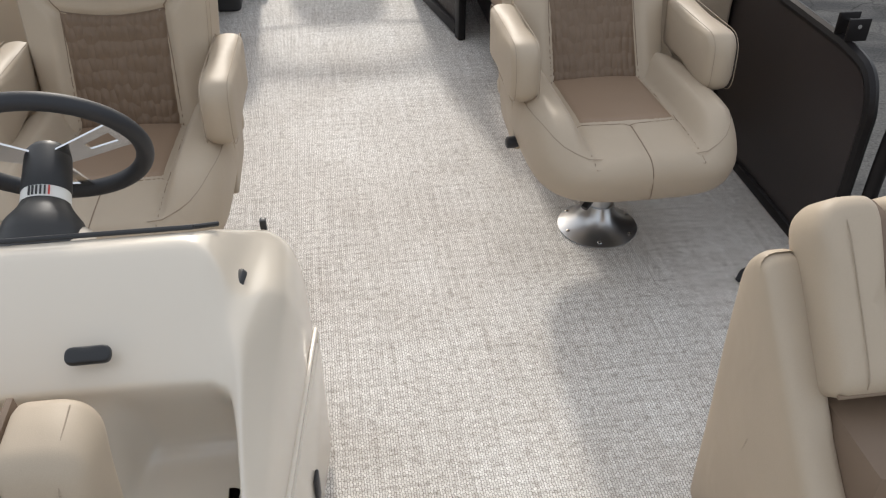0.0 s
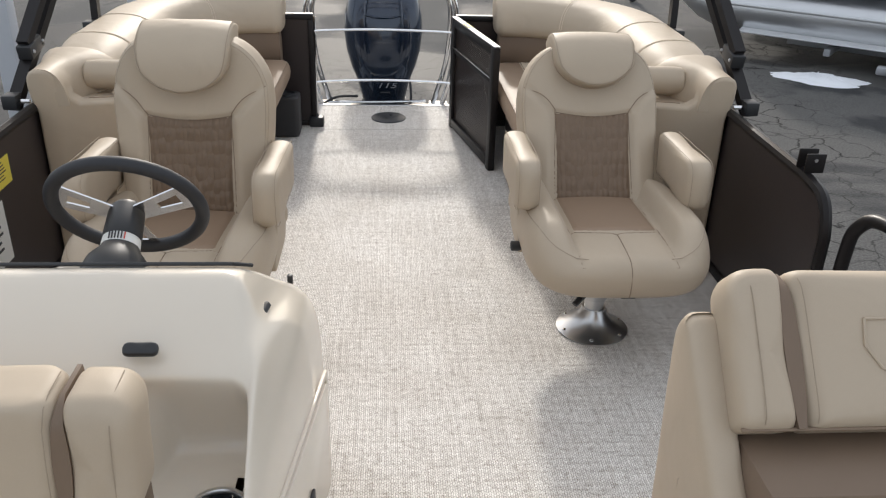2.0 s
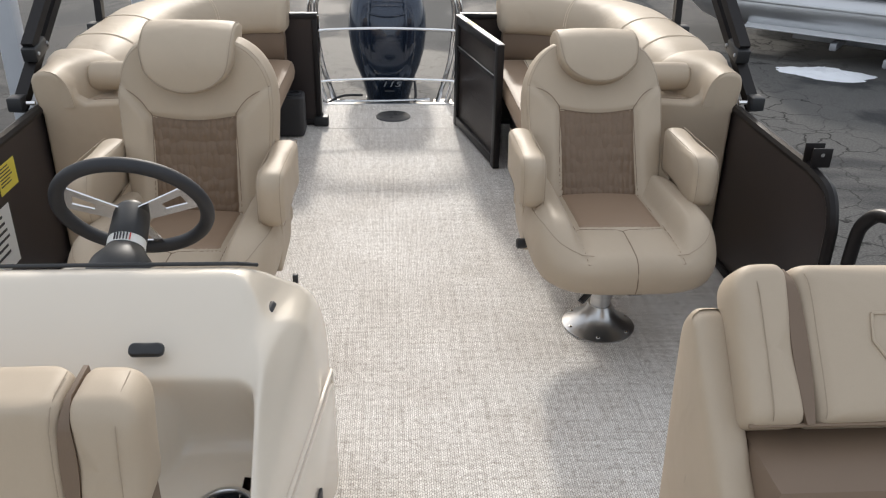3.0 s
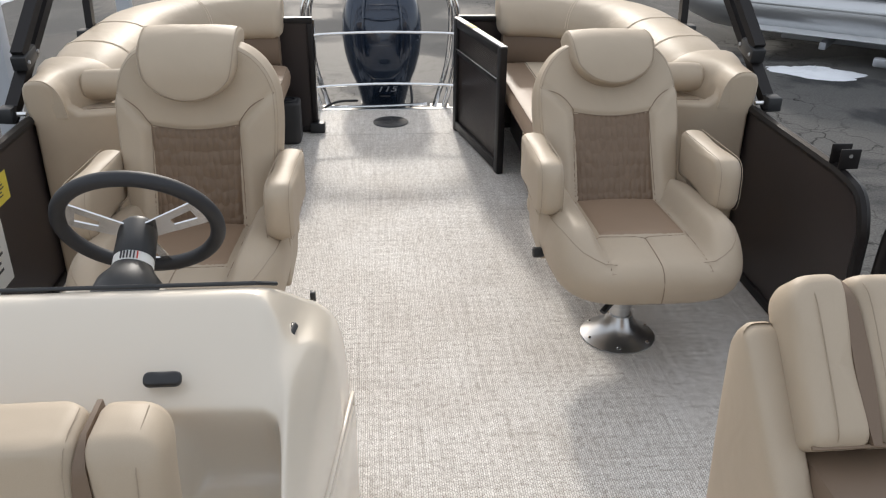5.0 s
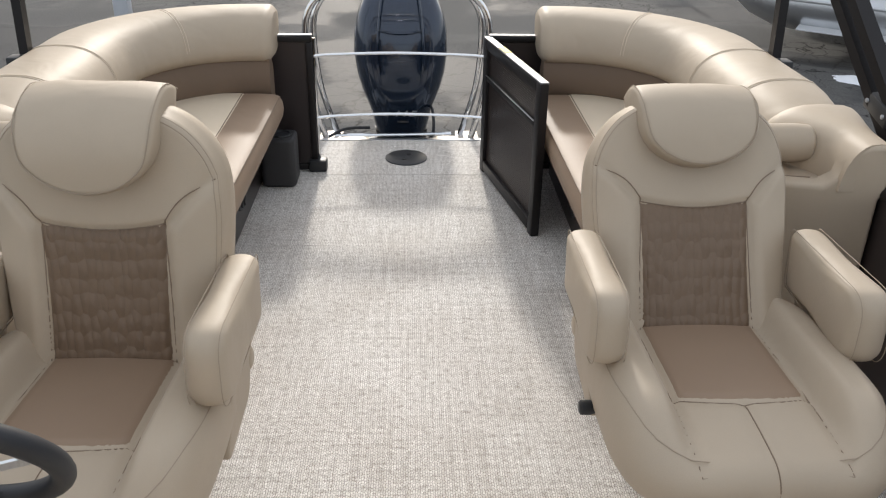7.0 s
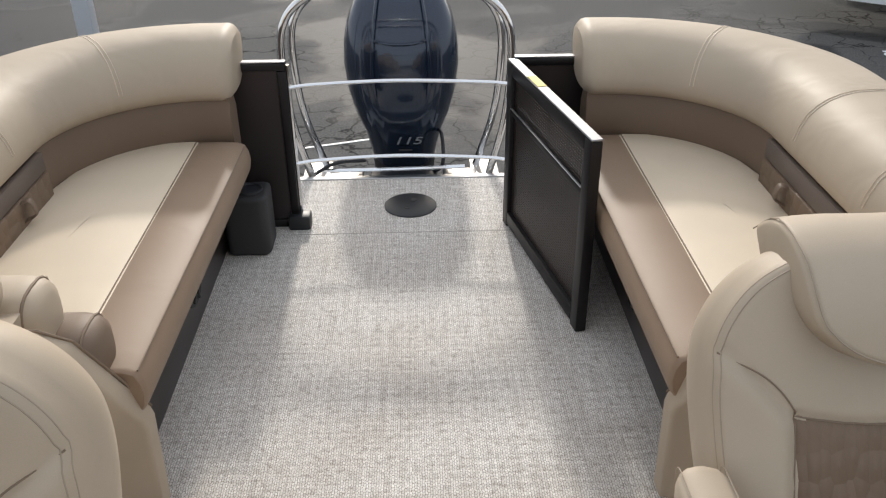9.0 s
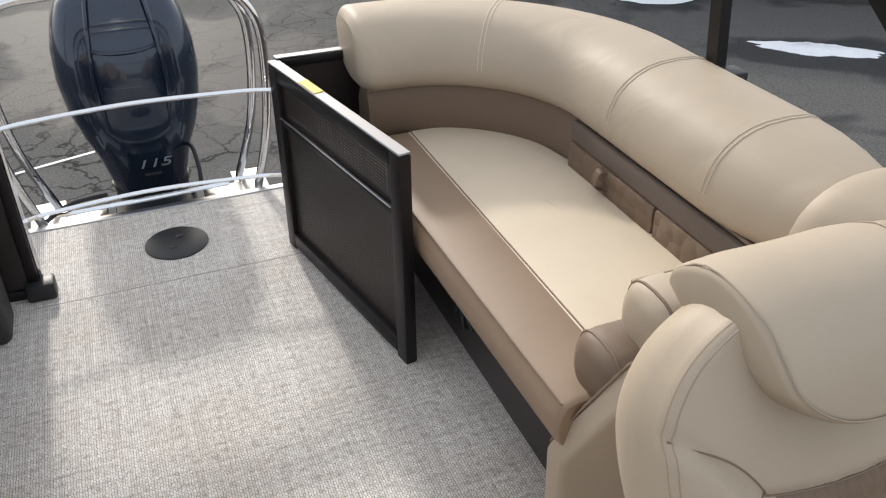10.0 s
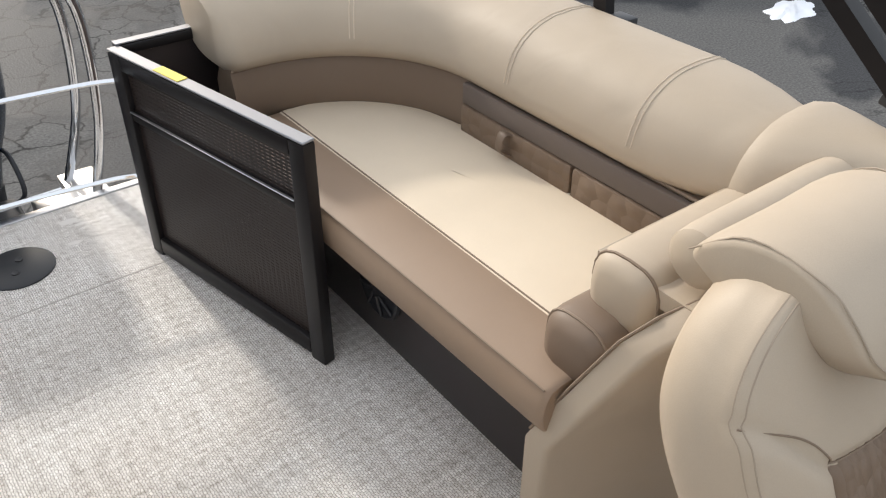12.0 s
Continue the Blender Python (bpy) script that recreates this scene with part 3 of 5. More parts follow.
def lounge(s):
    L = thing("stern_lounge", "curved beige vinyl stern lounge with tan front seat band", "sofa", 0, 0, 0, group="stern lounges")
    S = lambda u: MID + s * u
    bx = lambda u0, u1, y0, y1, z0, z1, r, seg=2: rbox(*sorted((S(u0), S(u1))), y0, y1, z0, z1, r, seg)
    part("base", bx(0.645, 1.16, 2.87, 4.1, 0.0, 0.30, 0.006), PANEL, L, "dark brown plastic seat base")
    # seat: cream field and tan front band
    fld = rounded_outline([(S(0.676), 2.83, 0.02), (S(1.045), 2.83, 0.02), (S(1.045), 3.55, 0.05), (S(0.985), 3.83, 0.12), (S(0.84), 3.965, 0.1), (S(0.676), 3.975, 0.02)])
    part("seat_cushion", pillow(fld, 0.145, 0.012, 0.006, warp=lambda p: Vector((p.x, p.y, p.z + 0.272))), CREAM, L, "cream vinyl seat cushion")
    prof = [(0.700, 0.413), (0.688, 0.4185), (0.62, 0.418), (0.565, 0.415), (0.545, 0.407), (0.534, 0.385), (0.53, 0.355), (0.535, 0.325), (0.55, 0.303), (0.58, 0.293), (0.693, 0.295)]
    rows = []
    ys = [2.775, 2.78, 2.79] + [2.85 + 0.1 * k for k in range(11)] + [3.93, 3.96, 3.965]
    for i, y in enumerate(ys):
        e = min(i, len(ys) - 1 - i)
        f = (0.93, 0.98, 1.0)[e] if e < 3 else 1
        sl = 0.016 * (3.9 - y) / 1.1
        rows.append([(S(0.62 + (u - 0.62) * f + (sl if u < 0.66 else 0) - 0.012), y, 0.35 + (z - 0.35) * f) for u, z in prof])
    part("seat_band", grid_skin(rows, True), TAN, L, "tan vinyl front band of the seat")
    part("seat_piping", tube([(S(0.531 + 0.016 * (3.9 - 2.785 - 1.15 * k / 10) / 1.1), 2.785 + 1.15 * k / 10, 0.4085) for k in range(11)], 0.0022, 6, smooth=False), SEAM, L)
    part("seat_seam", tube([(S(0.686), 2.80, 0.4175), (S(0.686), 3.96, 0.4175)], 0.0022, 6, smooth=False), SEAM, L)
    part("seat_tab", tube([(S(0.835), 2.93, 0.415), (S(0.83), 2.915, 0.432), (S(0.825), 2.885, 0.438), (S(0.82), 2.86, 0.418)], 0.013, 8, flat=0.18), TAUPE, L, "small vinyl lift tab")
    # backrest: brown lower band and beige roll
    path, nor = lounge_path(s)
    band = [(0.0, 0.39), (-0.012, 0.43), (-0.014, 0.49), (0.0, 0.55), (0.05, 0.57), (0.09, 0.50), (0.09, 0.36), (0.03, 0.36)]
    part("lower_back", section_sweep(path, nor, band), BROWN, L, "brown vinyl lower backrest band")
    roll = []
    for k in range(24):
        a = 2 * math.pi * k / 24
        c, q = math.cos(a), math.sin(a)
        roll.append((0.115 + 0.135 * math.copysign(abs(c) ** 0.72, c) + 0.045 * q, 0.637 + 0.102 * math.copysign(abs(q) ** 0.8, q)))
    path2, nor2 = lounge_path(s, u_end=0.555)
    part("back_roll", section_sweep(path2, nor2, roll, shrink_ends=0.22), BEIGE, L, "padded beige vinyl backrest roll")
    part("roll_piping", tube([(p[0] + q[0] * -0.004, p[1] + q[1] * -0.004, 0.55) for p, q in zip(path, nor)], 0.005, 6, smooth=False), SEAM, L)
    for i in (13, 23, 28):
        p, q = path2[i], nor2[i]
        for d in (-0.006, 0.006):
            dx, dy = -q[1] * d, q[0] * d
            part("stitching", tube([(p[0] + q[0] * k + dx, p[1] + q[1] * k + dy, z + 0.0005) for k, z in roll[2:14]], 0.0018, 5, smooth=False), STITCH, L)
    part("pocket_strip", bx(1.010, 1.03, 2.86, 3.60, 0.490, 0.545, 0.004), TAUPE, L, "taupe pocket strip in the backrest")
    part("pocket_left", bx(1.004, 1.03, 3.205, 3.60, 0.40, 0.489, 0.008), QUILT, L, "quilted brown vinyl pocket")
    part("pocket_right", bx(1.004, 1.03, 2.86, 3.20, 0.40, 0.489, 0.008), QUILT, L, "quilted brown vinyl pocket")
    part("pull_strap", tube([(S(1.01), 3.41, 0.482), (S(0.985), 3.415, 0.487), (S(0.975), 3.415, 0.45), (S(1.005), 3.41, 0.43)], 0.014, 8, flat=0.18), BROWN, L, "small vinyl pull strap")
    # bow end: padded arm block with a shelf and a roll on it
    end_sec = [(0.070 + (n + 0.05) * 0.46, max(0.602, 0.637 + (z - 0.637) * 0.97)) for n, z in roll]
    rake = lambda z: 0.42 * max(0.0, 0.6 - max(z, 0.25))
    ahead = lambda u: max(0.0, min(1.0, (u - 0.60) / 0.60))
    front = lambda u, z: 2.68 + rake(z) * (1 - ahead(u)) - 0.15 * ahead(u)
    arc = [(S(BACK_U + n), max(0.606 + 0.0005 * k, 0.6 + (z - 0.6) * 0.96)) for k, (n, z) in enumerate(end_sec[0:13])]
    out = [(S(0.555), 0.02), (S(1.226), 0.02), (S(1.226), 0.58), (S(1.236), 0.600)] + arc + [(S(1.085), 0.611), (S(0.72), 0.607), (S(0.665), 0.590), (S(0.618), 0.545), (S(0.552), 0.315), (S(0.546), 0.30), (S(0.546), 0.27)]
    part("end_panel", slab(out, 0.055, 0.014, lambda p: Vector((p.x, front(s * (p.x - MID), p.y) - p.z, p.y))), BEIGE, L, "beige padded end panel with slanted edge", sharp=50)
    part("end_piping", tube([(S(u), front(u, z) + 0.002, z) for u, z in ((0.545, 0.30), (0.58, 0.42), (0.615, 0.543), (0.66, 0.590), (0.72, 0.604), (1.075, 0.611))], 0.003, 6, smooth=False), SEAM, L)
    for nm, u0, zc, hz, mat in (("end_lower_cushion", 0.60, 0.452, 0.07, BROWN), ("end_upper_cushion", 0.675, 0.552, 0.074, BEIGE)):
        rows = []
        for k, (du, f) in enumerate(((0.0, 0.55), (0.008, 0.8), (0.025, 0.95), (0.05, 1.0), (0.44, 1.0))):
            rows.append([(S(u0 + du), (2.795 if mat is BROWN else 2.772) + 0.075 * f * math.copysign(abs(math.cos(a)) ** 0.7, math.cos(a)), zc + hz * f * math.copysign(abs(math.sin(a)) ** 0.7, math.sin(a))) for a in (2 * math.pi * j / 20 for j in range(20))])
        cush = part(nm, grid_skin(rows, True), mat, L, sharp=70)
        part("piping", tube([Vector(p) for p in rows[2][:11]], 0.003, 6, smooth=False), SEAM, cush)
    top = [(u, front(u, 0.6) - 0.02) for u in (0.70, 0.85, 1.0, 1.1, 1.2)]
    ring = [(S(u), y) for u, y in top] + [(S(1.2), 2.84), (S(0.70), 2.84)]
    part("arm_shelf", grid_skin([[(x, y, z) for x, y in ring] for z in (0.57, 0.603)], True), BEIGE, L, "flat beige vinyl arm top")
    rows = []
    for k in range(15):
        t = k / 14
        w = ease(0.05, 0.75, t)
        f = 0.95 if k == 0 else 1 - 0.03 * t ** 2
        rows.append([(S(BACK_U + 0.115 + (n + (q - n) * w - 0.115) * f), 2.822 - 0.335 * t, 0.6 + (z + (v - z) * w - 0.6) * f) for (n, z), (q, v) in zip(roll, end_sec)])
    part("end_roll", grid_skin(rows, True), BEIGE, L, "padded beige end of the backrest roll", sharp=70)
    return L


lounges = [lounge(1), lounge(-1)]
for s in (-1, 1):
    r = thing("bolster_pillow", "small round beige vinyl bolster on the lounge arm", "pillow", MID + s * 0.915, 2.675, 0.668, group="lounge bolsters")
    part("roll", moved(lathe([(0, -0.20), (0.035, -0.198), (0.05, -0.185), (0.053, -0.15), (0.053, 0.15), (0.05, 0.185), (0.035, 0.198), (0, 0.20)], 20, False), Matrix.Rotation(radians(90), 4, "Y")), BEIGE, r)

# ---------- cup bin ----------
binn = thing("cup_bin", "charcoal plastic cup holder bin on the deck", "bin", -0.645, 4.01, 0)
part("body", pillow(rounded_outline([(-0.075, -0.075, 0.03), (0.075, -0.075, 0.03), (0.075, 0.075, 0.03), (-0.075, 0.075, 0.03)]), 0.22, 0.015, 0.0, 0.02), GREYBIN, binn)
part("cup_ring", moved(torus(0.042, 0.006, 28, 8), Matrix.Translation((0.01, 0, 0.222))), PLASTIC, binn)
part("cup_well", moved(lathe([(0, 0), (0.038, 0), (0.038, 0.002), (0, 0.002)], 24, False), Matrix.Translation((0.01, 0, 0.219))), RUBBER, binn)

# ---------- speakers in the lounge bases ----------
for s, y in ((-1, 3.52), (1, 3.44)):
    sp = thing("speaker", "round black marine speaker with spoked grille", "speaker", MID + s * 0.641, y, 0.17, group="lounge speakers")
    turn = Matrix.Rotation(radians(-s * 90), 4, "Y")
    part("ring", moved(torus(0.075, 0.009, 36, 8), turn), PLASTIC, sp)
    part("cone", moved(lathe([(0.0, 0.012), (0.02, 0.010), (0.022, 0.002), (0.07, 0.006), (0.07, 0)], 28, False), turn), RUBBER, sp)
    for k in range(8):
        a = math.pi * 2 * k / 8
        part("spoke", moved(tube([(0.018 * math.cos(a), 0.018 * math.sin(a), 0.012), (0.072 * math.cos(a + 0.2), 0.072 * math.sin(a + 0.2), 0.010)], 0.004, 6, smooth=False), turn), GREYBIN, sp)

# ---------- captain chairs ----------


def captain_chair(label, recline, head_up=0.0, base=(0.0, 0.0)):
    """A swivel chair facing -y; recline: degrees by which its back leans."""
    c = thing("captain_chair", label, "chair", group="captain chairs")
    before = set(c.children)
    # pedestal
    part("floor_plate", lathe([(0.0, 0.0), (0.118, 0.0), (0.12, 0.006), (0.105, 0.014), (0.07, 0.032), (0.048, 0.06), (0.04, 0.085), (0.0, 0.085)], 40, False), CAST, c, "polished cast aluminium base plate")
    for k in range(6):
        a = 2 * math.pi * k / 6 + 0.3
        part("bolt", moved(lathe([(0.007, 0), (0.007, 0.003), (0.004, 0.005)], 8), Matrix.Translation((0.104 * math.cos(a), 0.104 * math.sin(a), 0.012))), CHROME, c)
    part("post", lathe([(0.033, 0.06), (0.033, 0.25)], 24), ALU, c)
    part("post_collar", moved(lathe([(0.039, 0), (0.039, 0.03)], 24), Matrix.Translation((0, 0, 0.12))), CAST, c)
    part("slide_frame", rbox(-0.14, 0.14, -0.16, 0.16, 0.245, 0.28, 0.008), PLASTIC, c)
    part("slide_lever", tube([(-0.03, -0.10, 0.245), (-0.055, -0.14, 0.235), (-0.115, -0.19, 0.20)], 0.011, 8, flat=0.6), PLASTIC, c, "black lever")
    part("swivel_lever", rbox(0.03, 0.085, -0.17, -0.11, 0.205, 0.25, 0.008), PLASTIC, c, "black lever")
    for ob in set(c.children) - before:
        ob.location.x += base[0]
        ob.location.y += base[1]
    # seat: one padded body with raised side bolsters, panels and seams laid on it
    A, B, YC = 0.282, 0.322, 0.085

    def reach(x, y):
        return (abs(x / A) ** 3.8 + abs((y - YC) / B) ** 3.8) ** (1 / 3.8)

    curve_y = lambda x: -0.008 - 0.018 * math.cos(x * 11.5)

    def seat_top(x, y):
        top = 0.402 - 0.055 * max(0.0, y + 0.01) - 0.35 * max(0.0, -0.06 - y) ** 2
        d = abs(x) - 0.142
        fade = ease(-0.225, -0.05, y)
        top += (0.062 * ease(-0.004, 0.045, d) - 0.012 * ease(0.07, 0.14, d)) * fade
        if y > -0.21:
            top -= 0.009 * math.exp(-(d / 0.008) ** 2)
        top += 0.006 * math.cos(min(1.0, abs(x) / 0.14) * math.pi / 2) * (1 - math.exp(-(x / 0.012) ** 2) if y < -0.02 else 1)
        top -= 0.005 * math.exp(-((y - curve_y(x)) / 0.008) ** 2) * (1 if abs(x) < 0.142 else 0)
        f = reach(x, y)
        g = min(1.0, max(0.0, (f - 0.83) / 0.17))
        return 0.345 + (top - 0.345) * math.sqrt(max(0.0, 1 - g ** 2.3))

    n = 120
    rim = []
    for k in range(n):
        a = 2 * math.pi * k / n
        cx, cyy = math.cos(a), math.sin(a)
        f = 1 / reach(cx, cyy + YC)
        rim.append((cx * f, cyy * f))
    rows = [[(x * f, YC + y * f, z) for x, y in rim] for f, z in ((0.0, 0.272), (0.55, 0.272), (0.84, 0.273), (0.90, 0.277), (0.94, 0.287), (0.972, 0.303), (0.992, 0.325))]
    for f in [1 - 0.5 * (k / 8) ** 1.6 * 0.3 for k in range(9)] + [0.85 - 0.85 * (k + 1) / 30 for k in range(30)]:
        rows.append([(x * f, YC + y * f, seat_top(x * f, YC + y * f)) for x, y in rim])
    part("seat", grid_skin(rows, True), BEIGE, c, sharp=180)

    def patch(y0, y1, half, lift, nx=20, ny=22):
        """A panel laid over the seat pad."""
        rows = []
        for j in range(ny + 1):
            row = []
            for k in range(nx + 1):
                x = half * (2 * k / nx - 1)
                lo, hi = y0(x), y1(x)
                y = lo + (hi - lo) * j / ny
                edge = k in (0, nx) or j in (0, ny)
                row.append((x, y, seat_top(x, y) + (-0.004 if edge else lift)))
            rows.append(row)
        return grid_skin(rows)

    part("seat_insert", patch(curve_y, lambda x: 0.33, 0.138, 0.003), UMBER, c, "brown vinyl rear seat panel", sharp=180)
    on_seat = lambda pts, r: tube([(x, y, seat_top(x, y) + r * 0.6) for x, y in pts], r, 5, smooth=False)
    part("front_seam", tube([(0, y, seat_top(0, y) + 0.0008) for y in (-0.026 - 0.207 * k / 30 for k in range(31))] + [(0, -0.2376, 0.335), (0, -0.236, 0.31), (0, -0.228, 0.292)], 0.0014, 5, smooth=False), SEAM, c)
    part("cross_seam", on_seat([(x, curve_y(x)) for x in [-0.14 + 0.28 * k / 20 for k in range(21)]], 0.0014), SEAM, c)
    for s in (-1, 1):
        part("bolster_seam", on_seat([(s * 0.141, 0.33 - 0.545 * k / 30) for k in range(31)], 0.0013), SEAM, c)
        outer = []
        for k in range(31):
            x, y = rim[(90 - 2 * k) % n] if s > 0 else rim[(90 + 2 * k) % n]
            t = k / 30
            f = 0.86 + 0.075 * ease(0.0, 0.5, t)
            if abs(x * f) > 0.15 and YC + y * f < 0.30:
                outer.append((x * f, YC + y * f))
        part("outer_seam", on_seat([(s * 0.141, -0.215)] + outer, 0.0012), THREAD, c)
        ar = rounded_outline([(0.005, 0.445, 0.06), (0.36, 0.455, 0.02), (0.38, 0.60, 0.02), (0.015, 0.612, 0.06)])
        arm = part("armrest", pillow(ar, 0.080, 0.034, 0.003, warp=lambda p, s=s: Vector((s * (0.228 + p.z), p.x + 0.03, p.y - 0.01)), step=0.02), BEIGE, c, "padded beige armrest", sharp=70)
        for z in (0.008, 0.072):
            part("edge_seam", tube([(s * (0.228 + z), p[0] * 0.995 + 0.03, p[1] - 0.0095) for p in densify([Vector(q) for q in ar], 0.02)], 0.0010, 5, smooth=False, closed=True), THREAD, arm)
        part("recline_hinge", moved(lathe([(0, 0), (0.028, 0), (0.028, 0.015), (0.02, 0.02), (0, 0.02)], 20, False), Matrix.Translation((s * 0.262, 0.34, 0.36)) @ Matrix.Rotation(radians(s * 90), 4, "Y")), BEIGE, c)
        part("side_bracket", moved(pillow(rounded_outline([(0.09, 0.27, 0.03), (0.30, 0.29, 0.03), (0.40, 0.46, 0.03), (0.20, 0.47, 0.03)]), 0.018, 0.007, 0.001, 0.004, step=0.02), Matrix.Translation((s * 0.262, 0, 0)) @ Matrix(((0, 0, s, 0), (1, 0, 0, 0), (0, 1, 0, 0), (0, 0, 0, 1)))), BEIGE, c, "beige recliner cover")
    part("recline_knob", moved(lathe([(0, 0), (0.014, 0), (0.017, 0.01), (0.017, 0.03), (0.012, 0.034), (0, 0.034)], 14, False), Matrix.Translation((-0.27, 0.105, 0.297)) @ Matrix.Rotation(radians(-90), 4, "Y")), PLASTIC, c, "black recline knob")
    # backrest, built in its own plane: x across, y up the back, z to the front
    lean = radians(recline + 3)
    curve, cy, cz = [], 0.28 + 0.02 * math.cos(lean), 0.385 - 0.02 * math.sin(lean)
    for k in range(90):
        lean = radians(recline + 3 - 7 * min(1.0, k * 0.01 / 0.36))
        curve.append((cy, cz, lean))
        cy, cz = cy + 0.01 * math.sin(lean), cz + 0.01 * math.cos(lean)

    def on_back(x, v, off):
        f = max(0.0, min(88.0, v * 100))
        k = int(f)
        (ya, za, la), (yb, zb, lb) = curve[k], curve[k + 1]
        t, low = f - k, min(0.0, v)
        ya, za, la = ya + (yb - ya) * t, za + (zb - za) * t, la + (lb - la) * t
        return Vector((x, ya + low * math.sin(la) - off * math.cos(la), za + low * math.cos(la) + off * math.sin(la)))

    def back_warp(off, bow=0.35):
        return lambda p: on_back(p.x, p.y, p.z + off + bow * p.x * p.x)

    shell = rounded_outline([(-0.16, -0.02, 0.05), (0.16, -0.02, 0.05), (0.20, 0.09, 0.05), (0.20, 0.24, 0.06), (0.17, 0.40, 0.03), (-0.17, 0.40, 0.03), (-0.20, 0.24, 0.06), (-0.20, 0.09, 0.05)])
    part("back_shell", pillow(shell, 0.06, 0.02, 0.0, 0.03, back_warp(-0.125)), BEIGE, c, "beige vinyl rear shell")
    half = [(0.0, -0.035), (0.15, -0.033), (0.198, -0.012), (0.216, 0.06), (0.226, 0.15), (0.235, 0.25), (0.238, 0.35), (0.227, 0.425), (0.194, 0.488), (0.145, 0.527), (0.08, 0.543), (0.0, 0.547)]
    loop = smooth_path([Vector((x, v, 0)) for x, v in half] + [Vector((-x, v, 0)) for x, v in half[-2::-1]], 6)[:-1]
    outline = [Vector((p[0], p[1])) for p in loop]

    def yoke(x):
        return 0.308 - 0.017 * math.cos(x * 11)

    def crown(x):
        """How far the back's sides fall away behind its middle."""
        return -3.4 * max(0.0, abs(x) - 0.125) ** 2

    def relief(x, v):
        """Padding of the back's front: raised side wings, sunk panel and puckered seams."""
        ax = abs(x)
        wing = min(ax - (0.134 - 0.022 * v), 0.302 + 0.095 * ease(0.127, 0.24, ax) ** 0.75 - v)
        r = 0.020 + 0.011 * ease(0.0, 0.03, wing) - 0.006 * math.exp(-(wing / 0.007) ** 2)
        if ax < 0.134:
            r -= 0.007 * math.exp(-((v - yoke(x)) / 0.008) ** 2)
            if v < yoke(x):
                r -= 0.003
        return r + crown(x)

    mid = Vector((0.0, 0.26))
    rows = []
    for f, off in ((0.0, -0.128), (0.5, -0.128), (0.80, -0.126), (0.90, -0.120), (0.96, -0.108), (1.0, -0.09), (1.022, -0.068), (1.03, -0.046), (1.022, -0.024), (1.0, -0.006)):
        rows.append([on_back(mid.x + (p.x - mid.x) * f, mid.y + (p.y - mid.y) * f, off + crown(p.x * f)) for p in outline])
    for f in [1 - 0.012 * k for k in range(7)] + [0.916 - 0.916 * (k + 1) / 34 for k in range(34)]:
        drop = 0.022 * (1 - math.sqrt(max(0.0, 1 - max(0.0, (f - 0.94) / 0.06) ** 2)))
        row = []
        for p in outline:
            x, v = mid.x + (p.x - mid.x) * f, mid.y + (p.y - mid.y) * f
            row.append(on_back(x, v, relief(x, v) - drop))
        rows.append(row)
    part("back_cushion", grid_skin(rows, True), BEIGE, c, sharp=180)
    rows = []
    for j in range(25):
        row = []
        for k in range(23):
            x = 0.133 * (2 * k / 22 - 1)
            v = 0.0 + (yoke(x) + 0.002) * j / 24
            row.append(on_back(x * (1 - 0.04 * j / 24), v, relief(x, v) + (-0.003 if k in (0, 22) or j in (0, 24) else 0.0035)))
        rows.append(row)
    part("back_panel", grid_skin(rows), QUILT, c, "quilted brown vinyl back panel", sharp=180)
    on_pad = lambda pts, r, up=0.0: tube([on_back(x, v, relief(x, v) + r * 0.5 + up) for x, v in pts], r, 5, smooth=False)
    for s in (-1, 1):
        edge = smooth_path([Vector((s * x, y, 0)) for x, y in ((0.134, 0.0), (0.131, 0.15), (0.1275, 0.292), (0.136, 0.322), (0.17, 0.362), (0.229, 0.394))], 8)
        part("wing_seam", on_pad([(p.x, p.y) for p in edge], 0.0015), SEAM, c)
        run = [p for p in outline if s * p.x > 0.05 and p.y > 0.02]
        run.sort(key=lambda p: math.atan2(p.y - mid.y, s * (p.x - mid.x)))
        for f, up in ((0.988, -0.0085), (0.962, 0.0)):
            part("edge_stitching", on_pad([(mid.x + (p.x - mid.x) * f, mid.y + (p.y - mid.y) * f) for p in run], 0.0011, up - 0.002), THREAD, c)
    part("yoke_seam", on_pad([(x, yoke(x)) for x in [-0.128 + 0.256 * k / 24 for k in range(25)]], 0.0015), SEAM, c)
    # headrest: a pad that runs up the front and curls back over the top
    v0, straight, bend = 0.388 + head_up, 0.064, 0.072

    def curl(x, q, off):
        """q runs up the pad's front and over its top; off is the height over the pad's inner face."""
        off += 0.1 * x * x
        if q <= straight:
            return on_back(x, v0 + q, 0.016 + off)
        a = min((q - straight) / bend, 2.6)
        top = on_back(x, v0 + straight, 0.016 - bend)
        ahead = on_back(x, v0 + straight, 0.016 - bend + 1) - top
        up = Vector((0, ahead.z, -ahead.y))
        return top + (ahead * math.cos(a) + up * math.sin(a)) * (bend + off)

    w = 0.138
    head = [Vector((w * math.cos(a), 0.108 + 0.112 * math.sin(a))) for a in (math.pi + math.pi * k / 24 for k in range(25))]
    head += [Vector((w, 0.15)), Vector((w, 0.205)), Vector((w - 0.012, 0.222)), Vector((-w + 0.012, 0.222)), Vector((-w, 0.205)), Vector((-w, 0.15))]
    part("headrest", pillow(head, 0.064, 0.013, 0.008, 0.008, lambda p: curl(p.x, p.y, p.z), rings=9, step=0.012), BEIGE, c, "half-round padded headrest curling over the top")
